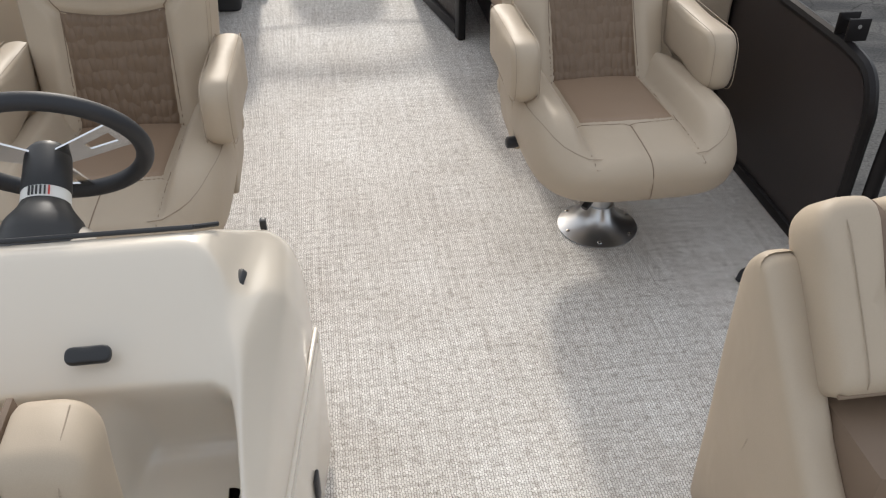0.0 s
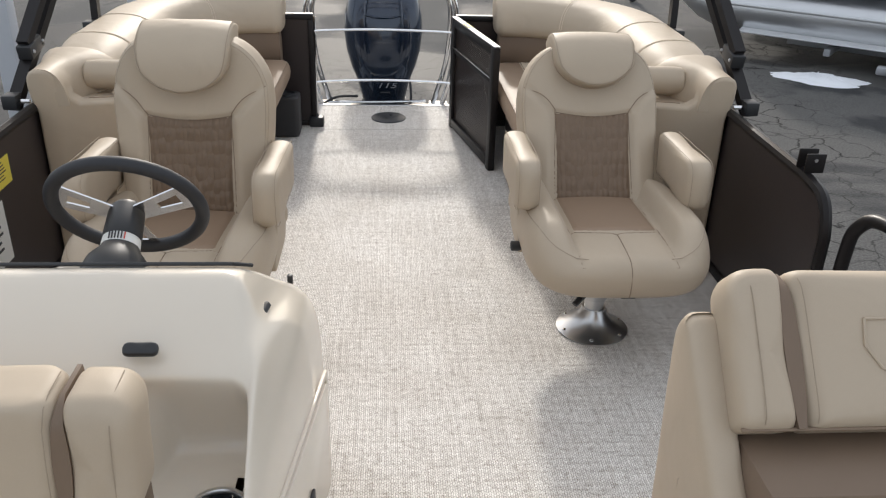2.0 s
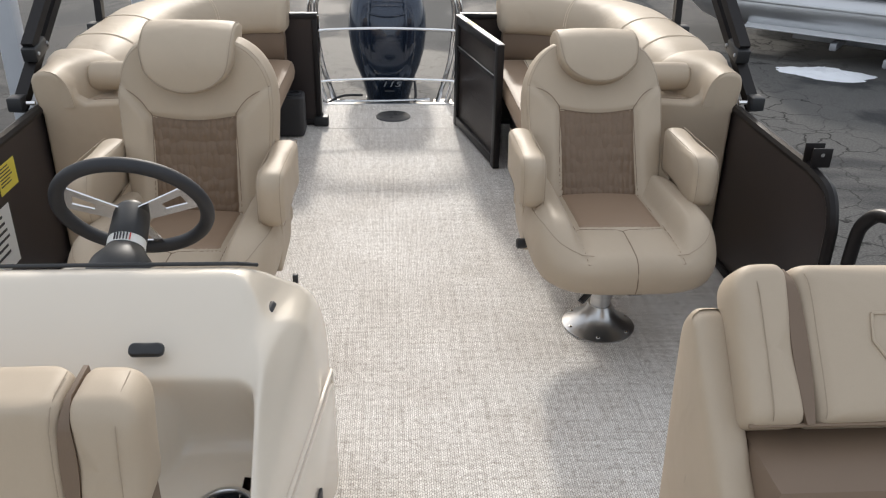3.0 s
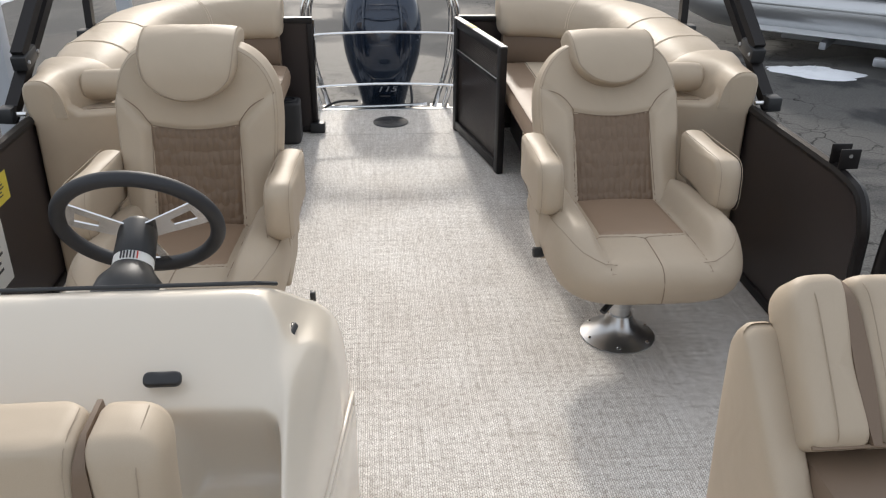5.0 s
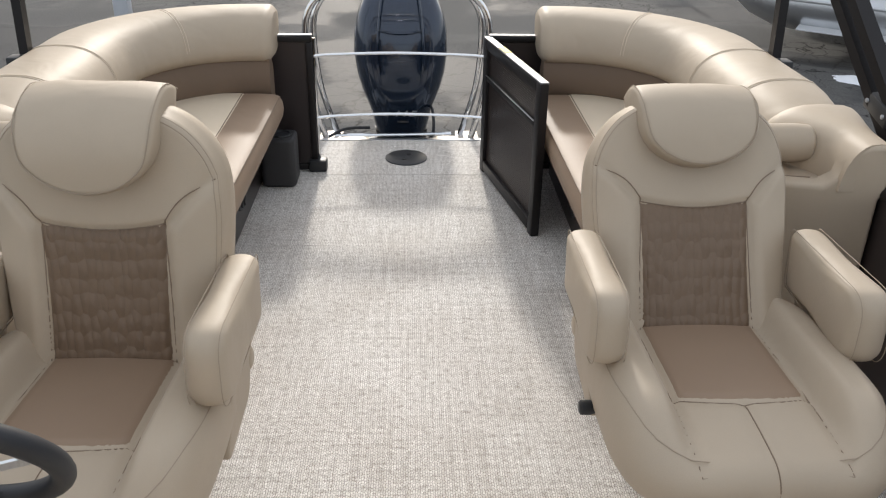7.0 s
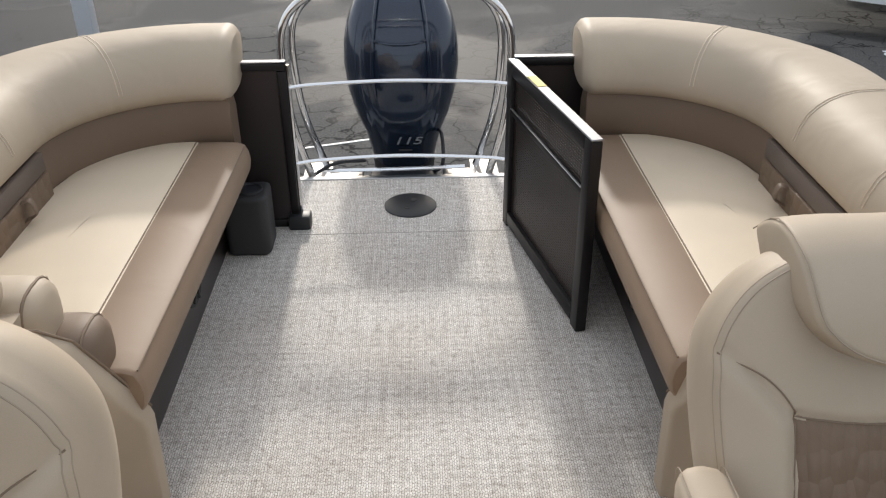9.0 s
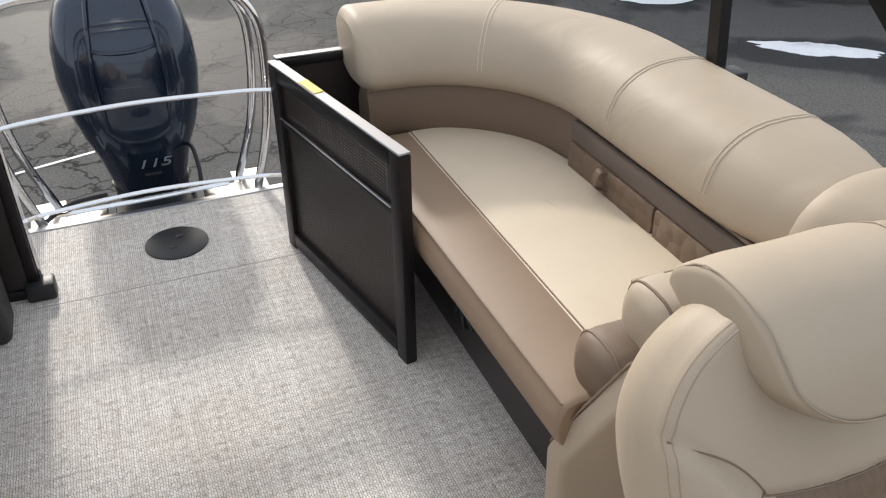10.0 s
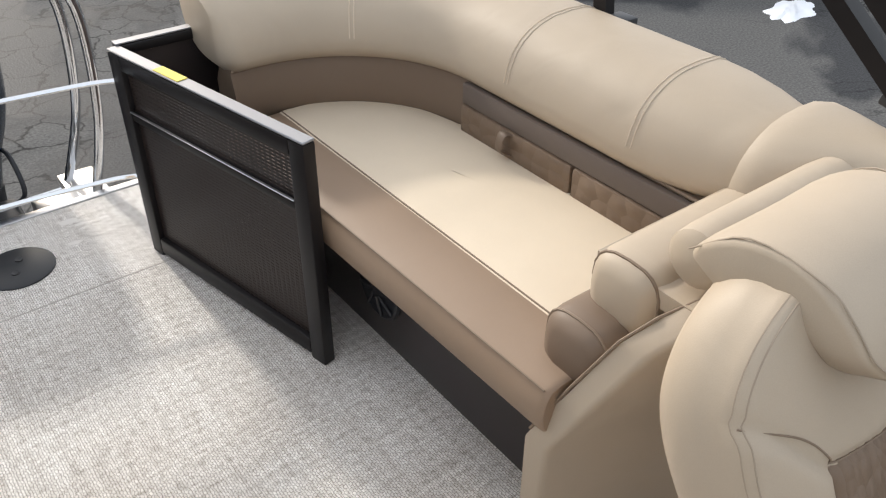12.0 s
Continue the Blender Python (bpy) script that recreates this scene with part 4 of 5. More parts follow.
    rim = [(-w, 0.21), (-w, 0.16)] + [(w * math.cos(a), 0.108 + 0.112 * math.sin(a)) for a in (math.pi + math.pi * k / 14 for k in range(15))] + [(w, 0.16), (w, 0.21)]
    part("headrest_seam", tube([curl(x * 0.965, q + 0.006, 0.0645) for x, q in rim], 0.0014, 5, per=4), THREAD, c)
    return c


chair = captain_chair("beige swivel captain chair with quilted brown back", 30, 0.0, (-0.013, 0.08))
chair.matrix_world = pose(0.603, 1.895, 0)
chair2 = captain_chair("beige swivel captain chair behind the steering wheel", 13, -0.006, (0.0, 0.08))
chair2.matrix_world = pose(-0.722, 1.77, 0, 0, 0, -2) @ Matrix.Scale(1.01, 4)

# ---------- helm console ----------


CUP = (-0.405, 0.752, 0.374)


def console():
    c = thing("helm_console", "ivory moulded fibreglass helm console with cup holder ledge", "console", 0, 0, 0)
    # stations across: x, then the profile from the bow foot over the ledge, lip and dash to the stern foot
    def prof(lip_y, lip_z, ledge_z, top_y, top_z, back_y, back_z, ledge_y):
        return [(0.52, 0.0), (0.52, ledge_z * 0.6), (0.525, ledge_z - 0.015), (0.54, ledge_z), (ledge_y - 0.05, ledge_z), (ledge_y, ledge_z + 0.02),
                ((ledge_y + lip_y) / 2 + 0.012, (ledge_z + lip_z) / 2), (lip_y + 0.005, lip_z - 0.035), (lip_y, lip_z - 0.012), (lip_y + 0.012, lip_z),
                (lip_y + 0.06, lip_z + 0.035), ((lip_y + top_y) / 2 + 0.02, (lip_z + top_z) / 2 + 0.02), (top_y - 0.02, top_z), (top_y, top_z), (back_y, back_z), (back_y + 0.01, back_z - 0.05), (back_y + 0.01, 0.0)]
    st = []
    for x in (-1.30, -1.0, -0.8, -0.65, -0.565, -0.535, -0.515, -0.46, -0.41):
        st.append((x, prof(0.87, 0.59, 0.37, 1.06, 0.705, 1.09, 0.70, 0.80 if x < -0.55 else 0.86 if x < -0.525 else 0.925)))
    st.append((-0.385, prof(0.87, 0.588, 0.37, 1.05, 0.70, 1.12, 0.685, 0.925)))
    st.append((-0.360, prof(0.865, 0.585, 0.37, 1.04, 0.67, 1.18, 0.645, 0.925)))
    st.append((-0.338, prof(0.86, 0.58, 0.37, 1.02, 0.635, 1.26, 0.59, 0.92)))
    st.append((-0.316, prof(0.85, 0.575, 0.372, 1.02, 0.615, 1.31, 0.555, 0.905)))
    st.append((-0.300, prof(0.79, 0.545, 0.38, 1.05, 0.60, 1.31, 0.54, 0.75)))
    st.append((-0.285, prof(0.68, 0.465, 0.385, 1.08, 0.58, 1.31, 0.525, 0.63)))
    st.append((-0.270, prof(0.63, 0.42, 0.37, 1.10, 0.55, 1.30, 0.50, 0.59)))
    st.append((-0.257, prof(0.61, 0.37, 0.31, 1.10, 0.47, 1.30, 0.44, 0.575)))

    def taper(x, y):
        return x - 0.13 * max(0.0, 1.14 - y) * min(1.0, max(0.0, (x + 0.387) / 0.07))

    rows = [[(taper(x, y), y, z) for y, z in p] for x, p in st]
    last = rows[-1]
    rows.append([(x + 0.004, y, max(0.0, z - 0.2) if z > 0.2 else 0.0) for x, y, z in last])
    rows.append([(x, y, 0.0) for x, y, z in last])
    bm = grid_skin(rows)
    bmesh.ops.subdivide_edges(bm, edges=bm.edges[:], cuts=3, use_grid_fill=True)
    for _ in range(7):
        bmesh.ops.smooth_vert(bm, verts=[v for v in bm.verts if not v.is_boundary], factor=0.5, use_axis_x=True, use_axis_y=True, use_axis_z=True)
    # the cup holder's hole
    cup = Vector((CUP[0], CUP[1]))
    close = lambda p, d: (p.xy - cup).length < d and 0.3 < p.z < 0.382
    for d in (0.09, 0.075):
        bmesh.ops.subdivide_edges(bm, edges=[e for e in bm.edges if close(e.verts[0].co, d) and close(e.verts[1].co, d)], cuts=2, use_grid_fill=True)
    bmesh.ops.delete(bm, geom=[f for f in bm.faces if close(f.calc_center_median(), 0.050)], context="FACES")
    part("body", bm, GELCOAT, c, sharp=85)
    part("windshield_trim", tube([(-1.30, 1.085, 0.705), (-0.8, 1.085, 0.706), (-0.45, 1.085, 0.706), (-0.405, 1.092, 0.702), (-0.375, 1.125, 0.682)], 0.0042, 8), PLASTIC, c, "thin dark edge trim")
    part("pad", moved(pillow(rounded_outline([(-0.032, -0.013, 0.012), (0.032, -0.013, 0.012), (0.032, 0.013, 0.012), (-0.032, 0.013, 0.012)], 5), 0.012, 0.005, 0.001, 0.002, step=0.01), Matrix.Translation((-0.546, 0.895, 0.626)) @ Matrix.Rotation(radians(32), 4, "X")), PLASTIC, c, "black oval windshield mount")
    part("pad", moved(pillow(rounded_outline([(-0.03, -0.012, 0.011), (0.03, -0.012, 0.011), (0.03, 0.012, 0.011), (-0.03, 0.012, 0.011)], 5), 0.012, 0.005, 0.001, 0.002, step=0.01), Matrix.Translation((-0.346, 1.045, 0.612)) @ Matrix.Rotation(radians(-35), 4, "Y") @ Matrix.Rotation(radians(75), 4, "Z")), PLASTIC, c, "black oval windshield mount")
    part("trim_clip", rbox(-0.330, -0.318, 1.305, 1.32, 0.515, 0.56, 0.003), PLASTIC, c)
    swing = Matrix.Translation((-0.255, 1.14, 0)) @ Matrix.Rotation(-math.atan(0.13), 4, "Z")
    part("door_frame", moved(join(rbox(-0.003, 0.006, -0.46, 0.08, 0.345, 0.36, 0.003), rbox(-0.003, 0.006, 0.07, 0.085, 0.03, 0.345, 0.003)), swing), GELCOAT, c)
    door = part("side_door", moved(rbox(-0.004, 0.009, -0.45, 0.062, 0.03, 0.335, 0.005), swing), GELCOAT, c, "ivory access door in the console side")
    part("door_latch", moved(rbox(0.009, 0.016, -0.16, -0.13, 0.12, 0.19, 0.003), swing), GREYBIN, door)
    part("cup_ring", moved(lathe([(0.046, -0.006), (0.046, 0.004), (0.048, 0.0065), (0.055, 0.006), (0.0575, 0.003), (0.058, -0.008)], 48, False), Matrix.Translation(CUP)), ALU, c, "brushed steel cup holder rim")
    part("cup_well", moved(lathe([(0.0465, 0.003), (0.0455, -0.03), (0.043, -0.085), (0.036, -0.088), (0.035, -0.082), (0.0, -0.082)], 40, False), Matrix.Translation(CUP)), RUBBER, c, "black cup holder well")
    part("dash_block", rbox(-0.83, -0.60, 1.10, 1.25, 0.40, 0.63, 0.03, 3), GELCOAT, c, "raised ivory steering mount")
    return c


console()


def steering():
    w = thing("steering_wheel", "black steering wheel with chrome spokes on a tilted column", "steering wheel", -0.690, 1.38, 0.70)
    turn = Matrix.Rotation(radians(-58), 4, "X")
    part("rim", moved(torus(0.165, 0.0165, 56, 14), turn), RUBBER, w, "black grip rim")
    for a0 in (-18, 198, 90):
        a = radians(a0)
        d, q = Vector((math.cos(a), math.sin(a), 0)), Vector((-math.sin(a), math.cos(a), 0))
        place = lambda r, k, z: d * r + q * k + Vector((0, 0, z - 0.026 * (1 - r / 0.16)))
        outer = [(0.02, -0.024), (0.158, -0.040), (0.158, 0.040), (0.02, 0.024)]
        inner = [(0.080, -0.010), (0.130, -0.016), (0.130, 0.016), (0.080, 0.010)]
        rings = [[place(r, k, z) for r, k in loop] for loop, z in ((outer, 0.0), (outer, 0.004), (inner, 0.004), (inner, 0.0), (outer, 0.0))]
        part("spoke", moved(grid_skin(rings, True, False), turn), CHROME, w, "polished chrome slotted spoke")
    part("hub", moved(lathe([(0.0, 0.005), (0.03, 0.003), (0.04, -0.01), (0.043, -0.09), (0.0, -0.09)], 28, False), turn), PLASTIC, w)
    part("label_band", moved(lathe([(0.0415, -0.088), (0.0425, -0.112)], 28, False), turn), WHITE, w, "white printed warning label")
    for k in range(6):
        a = radians(250 + 9 * k)
        part("label_bar", moved(rbox(-0.0015, 0.0015, -0.001, 0.001, -0.109, -0.092, 0), turn @ Matrix.Rotation(a + radians(90), 4, "Z") @ Matrix.Translation((0, -0.0432, 0))), GREYBIN if k < 5 else RED, w)
    part("column", moved(lathe([(0.042, -0.112), (0.048, -0.125), (0.066, -0.15), (0.074, -0.18), (0.076, -0.27), (0.0, -0.27)], 24, False), turn), PLASTIC, w)
    return w


steering()

# ---------- bow lounges ----------


left_seat = thing("bow_lounge", "beige vinyl bow lounge backrest before the console", "sofa", 0, 0, 0, group="bow lounges")


def upright(p):
    """Stands a cushion on edge, leaning back a little."""
    return Vector((p.x, 0.728 - p.z + (p.y - 0.48) * 0.16, p.y))


def cushion_end(x0, x1, y0, y1, thick, round_left, round_right, place):
    """A short end cushion, its outer corner rounder than the one against its neighbour."""
    out = rounded_outline([(x0, y0, 0.02), (x1, y0, 0.02), (x1, y1, round_right), (x0, y1, round_left)], 8)
    return pillow(out, thick, 0.034, 0.004, 0.03, place, step=0.015)


def gap_strip(x, y0, y1, thick, place, wide=0.011):
    """A strip sunk between two cushions, widest in its middle."""
    rows = []
    for k in range(15):
        t = k / 14
        w = 0.003 + wide * math.sin(math.pi * min(1.0, 0.08 + t * 0.9)) ** 0.8
        y = y0 + (y1 - y0) * t
        top = thick * (1 - max(0.0, (t - 0.8) / 0.2) ** 2 * 0.3)
        rows.append([place(Vector((x + dx, y, z))) for dx, z in ((-w, 0.0), (w, 0.0), (w, top), (-w, top))])
    return grid_skin(rows, True)


out = rounded_outline([(-1.30, 0.50, 0.02), (-0.610, 0.495, 0.02), (-0.602, 0.60, 0.05), (-0.612, 0.694, 0.03), (-1.30, 0.697, 0.02)])
part("back_cushion", pillow(out, 0.125, 0.032, 0.004, 0.03, upright, step=0.02), BEIGE, left_seat)
part("back_end_cushion", cushion_end(-0.597, -0.490, 0.495, 0.696, 0.126, 0.025, 0.055, upright), BEIGE, left_seat)
part("inset_strip", gap_strip(-0.602, 0.50, 0.688, 0.121, upright), BROWN, left_seat, "brown inset strip")
for x, m in ((-0.522, THREAD), (-0.622, THREAD)):
    part("edge_seam", tube([upright(Vector((x, y, z))) for y, z in ((0.505, 0.126), (0.6, 0.130), (0.655, 0.128), (0.682, 0.112), (0.692, 0.085), (0.694, 0.03))], 0.0010, 5, smooth=False), m, left_seat)
part("bottom_piping", tube([upright(Vector((x, 0.497, 0.118))) for x in (-1.30, -0.9, -0.62, -0.50)], 0.0035, 6, smooth=False), SEAM, left_seat)
part("lower_back", rbox(-1.30, -0.50, 0.61, 0.73, 0.30, 0.498, 0.02), BROWN, left_seat, "brown lower backrest band")
part("seat_cushion", rbox(-1.30, -0.52, -0.9, 0.60, 0.20, 0.34, 0.03, 3), CREAM, left_seat)
part("base", rbox(-1.30, -0.56, -0.9, 0.5, 0.0, 0.2, 0.006), PANEL, left_seat)

right_seat = thing("bow_lounge", "beige vinyl bow lounge backrest with embossed shield", "sofa", 0, 0, 0, group="bow lounges")
side = rounded_outline([(0.56, 0.0, 0.02), (0.995, 0.0, 0.02), (1.0, 0.40, 0.1), (0.985, 0.65, 0.05), (0.93, 0.675, 0.03), (0.72, 0.46, 0.06), (0.60, 0.36, 0.05)])
part("side_panel", pillow(side, 0.07, 0.025, 0.006, 0.02, lambda p: Vector((0.545 - p.z + 0.05 * (p.y - 0.66) * -0.6, p.x, p.y)), step=0.03), BEIGE, right_seat, "beige padded side panel")

def bolster(p):
    """Leans the cushion back over the top of the seat."""
    a = radians(42)
    return Vector((p.x, 0.785 + p.y * math.sin(a) - (p.z - 0.03) * math.cos(a), 0.50 + p.y * math.cos(a) + (p.z - 0.03) * math.sin(a)))


out = rounded_outline([(0.654, 0.0, 0.015), (1.13, 0.0, 0.015), (1.13, 0.30, 0.02), (0.650, 0.302, 0.03), (0.640, 0.15, 0.06)])
part("back_cushion", pillow(out, 0.115, 0.045, 0.006, 0.03, bolster, step=0.02), BEIGE, right_seat)
part("back_end_cushion", cushion_end(0.530, 0.634, 0.0, 0.304, 0.115, 0.06, 0.025, bolster), BEIGE, right_seat)
part("inset_strip", gap_strip(0.640, 0.004, 0.296, 0.108, bolster, 0.013), BROWN, right_seat, "brown inset strip")
for x in (0.572, 0.668):
    part("edge_seam", tube([bolster(Vector((x, y, z))) for y, z in ((0.012, 0.108), (0.04, 0.119), (0.15, 0.1205), (0.25, 0.118), (0.285, 0.098), (0.301, 0.055))], 0.0011, 5), THREAD, right_seat)
part("bottom_piping", tube([bolster(Vector((x, 0.004, 0.095))) for x in (0.532, 0.7, 0.9, 1.13)], 0.004, 6, smooth=False), SEAM, right_seat)
part("lower_back", rbox(0.545, 1.13, 0.62, 0.90, 0.30, 0.50, 0.03), BROWN, right_seat, "brown lower backrest band")
part("seat_cushion", rbox(0.53, 1.13, -0.9, 0.70, 0.20, 0.34, 0.03, 3), CREAM, right_seat)
part("base", rbox(0.56, 1.12, -0.9, 0.9, 0.0, 0.2, 0.006), PANEL, right_seat)
shield = [(-0.05, 0.055), (0.05, 0.055), (0.055, 0.0), (0.03, -0.045), (0.0, -0.06), (-0.03, -0.045), (-0.055, 0.0), (-0.05, 0.055)]
part("emblem", tube([bolster(Vector((0.825 + x, 0.15 + y * 0.9, 0.121))) for x, y in shield], 0.003, 6, smooth=False), BEIGE, right_seat, "embossed shield outline")

# ---------- canopy poles ----------


def canopy_pole(s, pts, r, label):
    p = thing("canopy_pole", label, "pole", MID + s * 1.30, 0, 0, group="canopy poles")
    part("bar", tube([(s * x, y, z) for x, y, z in pts], r * 1.41, 4, smooth=False, flat=0.75, phase=0.5), BLACK, p)
    return p


for s in (-1, 1):
    p = canopy_pole(s, [(0, 2.47, 0.60), (-0.03, 2.70, 0.80), (-0.08, 3.06, 1.12), (-0.16, 3.63, 1.62)], 0.022, "black square canopy pole folded on the side fence")
    part("second_bar", tube([(s * -0.02, 2.60, 0.79), (s * -0.07, 2.97, 1.12), (s * -0.14, 3.50, 1.62)], 0.03, 4, smooth=False, flat=0.75, phase=0.5), BLACK, p)
    part("knuckle", moved(rbox(-0.026, 0.026, -0.065, 0.065, -0.025, 0.025, 0.005), Matrix.Translation((s * -0.024, 2.645, 0.775)) @ Matrix.Rotation(radians(12), 4, "X")), PLASTIC, p)
    for dy in (-0.045, 0.045):
        part("rivet", moved(lathe([(0.007, 0), (0.006, 0.004), (0.0, 0.005)], 10, False), Matrix.Translation((-s * 0.050, 2.645 + dy, 0.775 + dy * 0.2)) @ Matrix.Rotation(radians(-90 * s), 4, "Y")), GALV, p)
    part("foot", rbox(*sorted((s * -0.024, s * 0.026)), 2.44, 2.50, 0.60, 0.65, 0.006), PLASTIC, p)
    part("foot_screw", moved(lathe([(0.008, 0), (0.008, 0.03)], 10), Matrix.Translation((s * -0.03, 2.47, 0.625)) @ Matrix.Rotation(radians(-90 * s), 4, "Y")), CHROME, p)
    q = canopy_pole(s, [(-0.02, 3.36, 0.30), (-0.01, 3.42, 0.75), (0.0, 3.52, 1.5)], 0.02, "black canopy strut with a catch")
    part("catch", rbox(*sorted((s * -0.03, s * 0.03)), 3.34, 3.40, 0.66, 0.72, 0.006), PLASTIC, q)

# cleat bracket on the fence and the boarding rail beyond it
k = thing("fence_bracket", "small black double bracket on the fence rail", "bracket", 1.165, 1.87, 0.612)
for d in (-0.025, 0.025):
    part("plate", rbox(-0.03, 0.03, d - 0.004, d + 0.004, 0, 0.06, 0.003), BLACK, k)
part("pin", tube([(0, -0.03, 0.04), (0, 0.03, 0.04)], 0.006, 8, smooth=False), CHROME, k)
rail = thing("boarding_rail", "black tubular rail at the side gate opening", "rail", 1.20, 1.0, 0)
part("rail", tube([(0, 0.64, 0.0), (0, 0.64, 0.42), (0.01, 0.62, 0.54), (0.03, 0.52, 0.585), (0.04, 0.2, 0.575), (0.04, -0.6, 0.56)], 0.02, 10, per=6), BLACK, rail)

# ---------- stickers on the left fence ----------
for y, z, h, w, mat, label in ((2.14, 0.485, 0.09, 0.13, YELLOW, "yellow and white warning sticker on the dark fence"), (2.03, 0.31, 0.20, 0.15, WHITE, "white printed information sticker on the dark fence")):
    st = thing("sticker", label, "sticker", MID - 1.24 + 0.0065, y, z)
    part("sheet", rbox(0, 0.0015, -w / 2, w / 2, -h / 2, h / 2, 0), mat, st)
    for i in range(6):
        part("print_bar", rbox(0.0015, 0.002, -w * 0.42, w * (0.1 + 0.05 * (i % 4)), h * (0.36 - 0.12 * i), h * (0.36 - 0.12 * i) + h * 0.045, 0), GREYBIN, st)

# ---------- the lot's things ----------


def snow_heap(name, x, y, rx, ry, h, rz, label, seed):
    """A melting heap of old snow with a ragged rim."""
    o = thing(name, label, "snow", x, y, GROUND, rz, group="snow patches")
    rnd = random.Random(seed)
    n, m = 40, 9
    rim = [1 + 0.35 * noise.noise(Vector((math.cos(2 * math.pi * k / n) * 1.7 + seed, math.sin(2 * math.pi * k / n) * 1.7, seed))) + rnd.uniform(-0.06, 0.06) for k in range(n)]
    rows = []
    for j in range(m):
        f = 1 - j / m
        rows.append([(rx * rim[k] * f * math.cos(2 * math.pi * k / n), ry * rim[k] * f * math.sin(2 * math.pi * k / n),
                      -0.01 + h * (1 - f ** 1.6) * (0.75 + 0.6 * noise.noise(Vector((k * 0.7, j * 0.9, seed))))) for k in range(n)])
    part("snow", grid_skin(rows, True), SNOW, o, sharp=180)
    return o


snow_heap("snow_patch", 5.0, 9.1, 0.62, 0.28, 0.10, -25, "small patch of old white snow on asphalt", 3)
snow_heap("snow_patch", 5.4, 7.15, 0.62, 0.2, 0.06, -38, "ragged patch of old snow on wet asphalt", 14)
snow_heap("snow_patch", 6.1, 5.75, 0.35, 0.2, 0.06, 10, "small patch of old white snow on asphalt", 8)
snow_heap("snow_patch", 6.0, 14.6, 0.35, 0.25, 0.06, 10, "small patch of old white snow on asphalt", 11)
snow_heap("snow_bank", -6.9, 14.6, 0.8, 2.2, 0.4, 12, "melting bank of old snow beside the lot", 5)
snow_heap("snow_bank", -5.6, 10.4, 0.5, 0.5, 0.12, 0, "melting bank of old snow beside the lot", 6)

for x, y in ((-2.27, 7.15), (-2.27, 4.55)):
    p = thing("grey_post", "pale galvanised square post standing beside the boat", "post", x, y, GROUND, group="posts beside the boat")
    part("shaft", rbox(-0.055, 0.055, -0.055, 0.055, 0.01, 3.4, 0.006), GREYPOST, p)
    part("foot_plate", rbox(-0.1, 0.1, -0.1, 0.1, 0.0, 0.012, 0.002, 1), GALV, p)


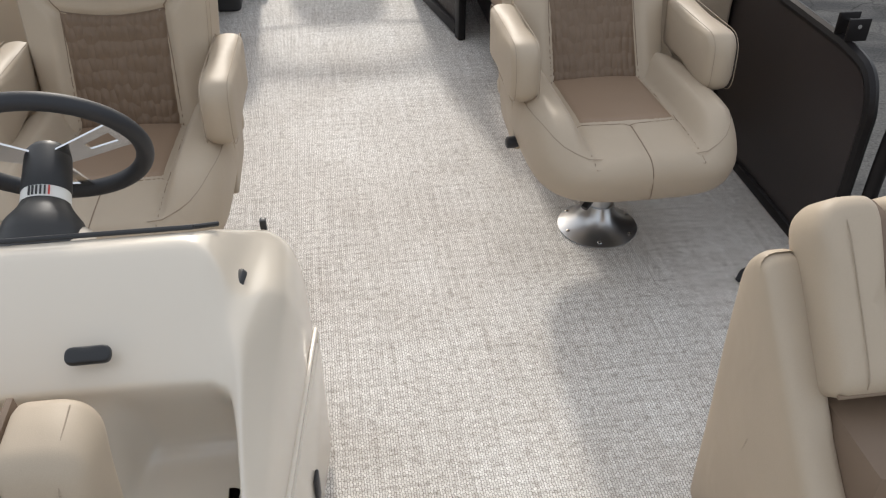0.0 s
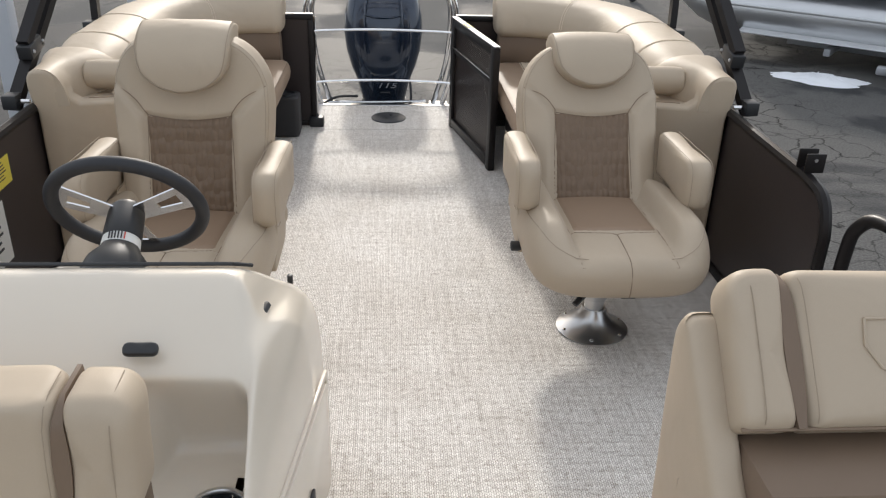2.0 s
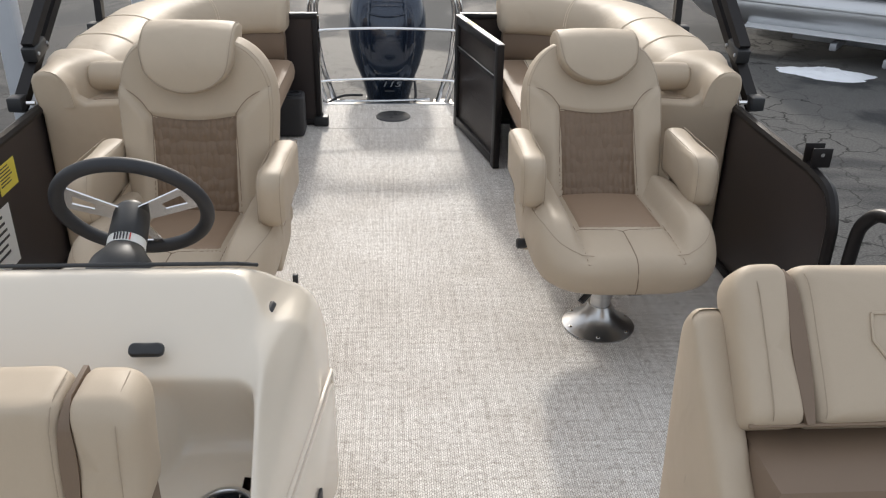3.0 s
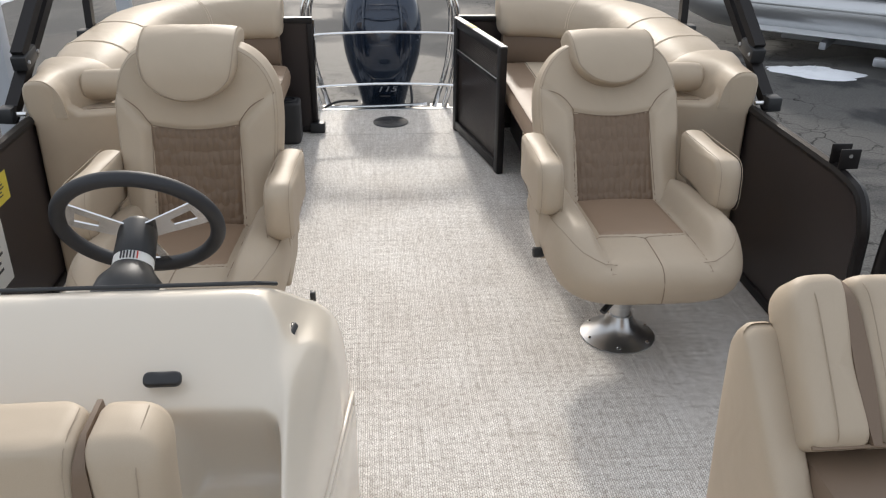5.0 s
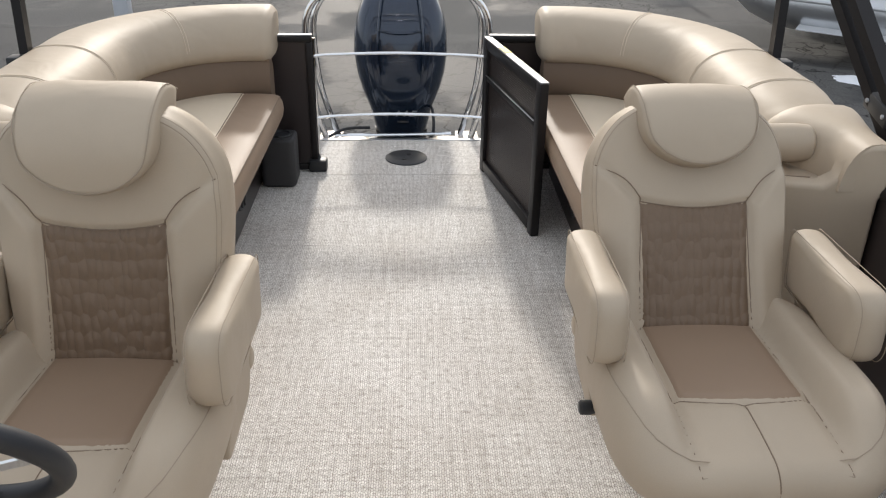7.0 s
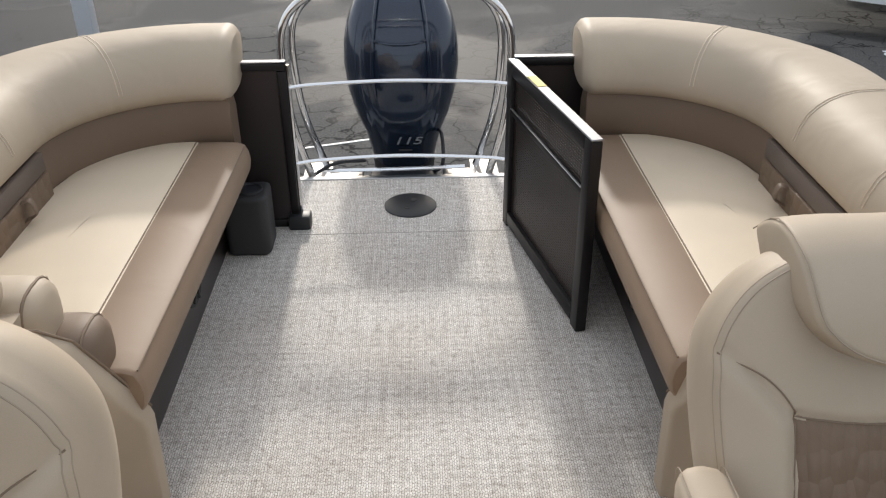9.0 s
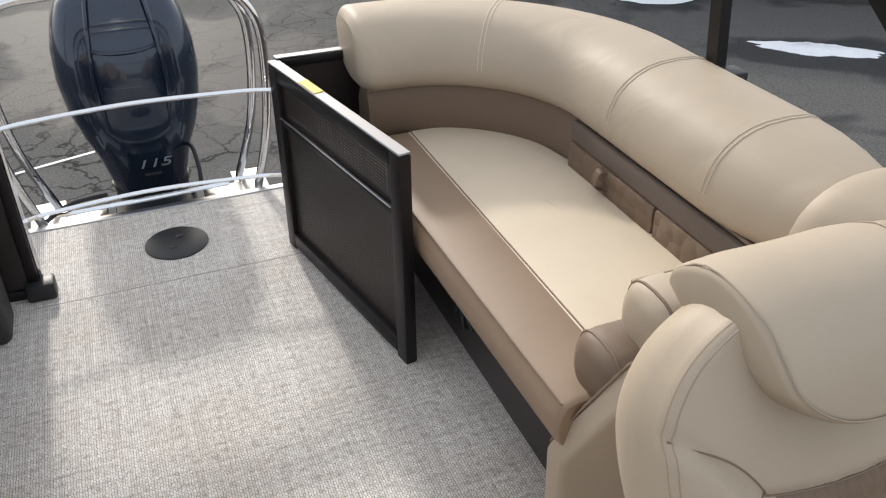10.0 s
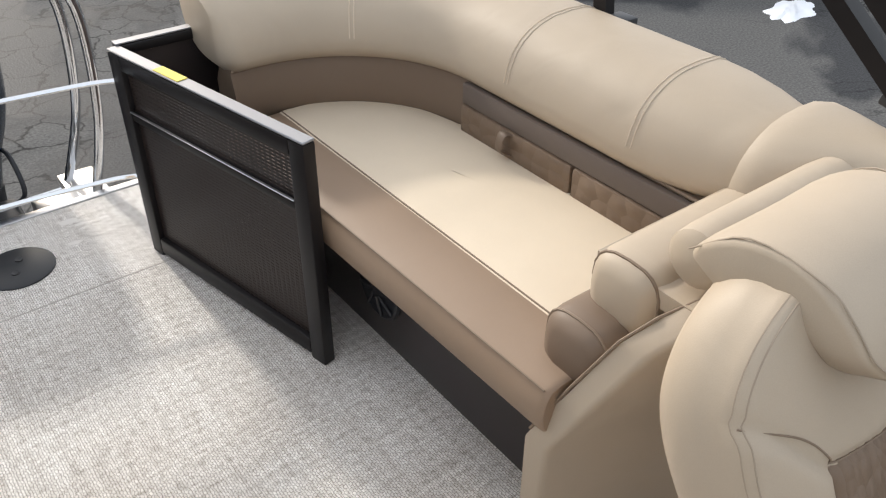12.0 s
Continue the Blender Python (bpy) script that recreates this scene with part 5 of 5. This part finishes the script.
def neighbour_boat():
    """The next pontoon boat on its trailer: tubes, deck and skirt."""
    b = thing("pontoon_boat", "silver pontoon boat on a trailer in the lot", "boat", 4.35, 10.75, GROUND, math.degrees(math.atan2(-0.62, 0.78)))
    for dy, lab in ((0.0, "dull silver pontoon tube"), (2.0, "dull silver pontoon tube")):
        rows = []
        for x, f, dz in ((-0.75, 0.04, 0.22), (-0.70, 0.18, 0.19), (-0.55, 0.45, 0.12), (-0.3, 0.75, 0.05), (0.0, 0.95, 0.01), (0.3, 1.0, 0.0), (7.0, 1.0, 0.0)):
            rows.append([(x, dy + 0.33 * f * math.cos(a), 0.58 + dz + 0.33 * f * math.sin(a)) for a in (2 * math.pi * k / 36 for k in range(36))])
        t = part("tube", grid_skin(rows, True), TUBE, b, lab, sharp=80)
        part("lifting_strake", moved(rbox(0.35, 7.0, -0.16, 0.0, -0.012, 0.0, 0.003, 1), Matrix.Translation((0, dy - 0.24, 0.37)) @ Matrix.Rotation(radians(12), 4, "X")), STRAKE, t, "aluminium strake, coloured pale for its shine")
        part("rub_rail", rbox(0.1, 7.0, dy - 0.335, dy - 0.30, 0.63, 0.66, 0.004), TUBE, t)
    part("deck", rbox(-0.4, 7.0, -0.35, 2.35, 0.97, 1.05, 0.01), GALV, b)
    part("side_skirt", rbox(-0.3, 7.0, -0.30, -0.26, 1.09, 1.7, 0.01), TUBE, b)
    part("deck_rail", rbox(-0.4, 7.0, -0.38, -0.35, 0.95, 1.07, 0.006), ALU, b)
    part("trailer_beam", rbox(0.8, 7.0, 0.35, 0.45, 0.12, 0.24, 0.01), GALV, b, "galvanised trailer beam")
    for x in (1.4, 3.2, 5.0):
        part("cross_member", rbox(x, x + 0.08, -0.3, 2.3, 0.16, 0.25, 0.008), GALV, b)
    for x in (3.6, 4.4):
        part("wheel", moved(lathe([(0.0, -0.1), (0.18, -0.1), (0.27, -0.08), (0.29, 0.0), (0.27, 0.08), (0.18, 0.1), (0.0, 0.1)], 32, False), Matrix.Translation((x, -0.35, 0.29)) @ Matrix.Rotation(radians(90), 4, "X")), RUBBER, b, "black trailer tyre")
    return b


neighbour_boat()


def trailer_tongue():
    t = thing("trailer_tongue", "galvanised trailer tongue with a hanging chain", "trailer", 5.70, 8.85, GROUND, -38)
    part("beam", rbox(0.0, 1.8, -0.04, 0.04, 0.10, 0.19, 0.008), GALV, t)
    part("jack_post", rbox(0.02, 0.08, -0.03, 0.03, 0.0, 0.34, 0.006), GALV, t)
    part("coupler", rbox(-0.16, 0.02, -0.05, 0.05, 0.12, 0.22, 0.02), GALV, t)
    for k in range(12):
        z = 0.52 - 0.042 * k
        m = Matrix.Translation((0.45 + 0.02 * math.sin(k), -0.16, z)) @ Matrix.Rotation(radians(90 * (k % 2)), 4, "Z") @ Matrix.Rotation(radians(90), 4, "X") @ Matrix.Diagonal((0.7, 1.2, 1, 1))
        part("chain_link", moved(torus(0.02, 0.005, 12, 6), m), GALV, t)
    part("winch_post", rbox(0.42, 0.50, -0.12, -0.04, 0.19, 0.62, 0.008), GALV, t)
    return t


trailer_tongue()
jack = thing("jack_stand", "small trailer jack with a caster wheel on the lot", "jack", 4.1, 14.2, GROUND)
part("tube", tube([(0, 0, 0.12), (0, 0, 0.9)], 0.035, 12, smooth=False), GALV, jack)
part("crank", tube([(0, 0, 0.86), (0.16, 0, 0.86), (0.16, 0, 0.76)], 0.012, 8, smooth=False), GALV, jack)
part("caster", moved(lathe([(0, -0.03), (0.1, -0.03), (0.11, 0), (0.1, 0.03), (0, 0.03)], 20, False), Matrix.Translation((0, 0, 0.11)) @ Matrix.Rotation(radians(90), 4, "X")), RUBBER, jack)
part("frame", rbox(-0.5, 0.0, -0.04, 0.04, 0.42, 0.5, 0.008), GALV, jack)

strap = thing("tie_strap", "short black strap lying on the deck", "strap", 0.95, 1.675, 0.0)
part("webbing", tube([(-0.05, -0.03, 0.012), (-0.02, 0.0, 0.02), (0.01, 0.005, 0.012), (0.05, 0.03, 0.03)], 0.014, 8, flat=0.5), RUBBER, strap)
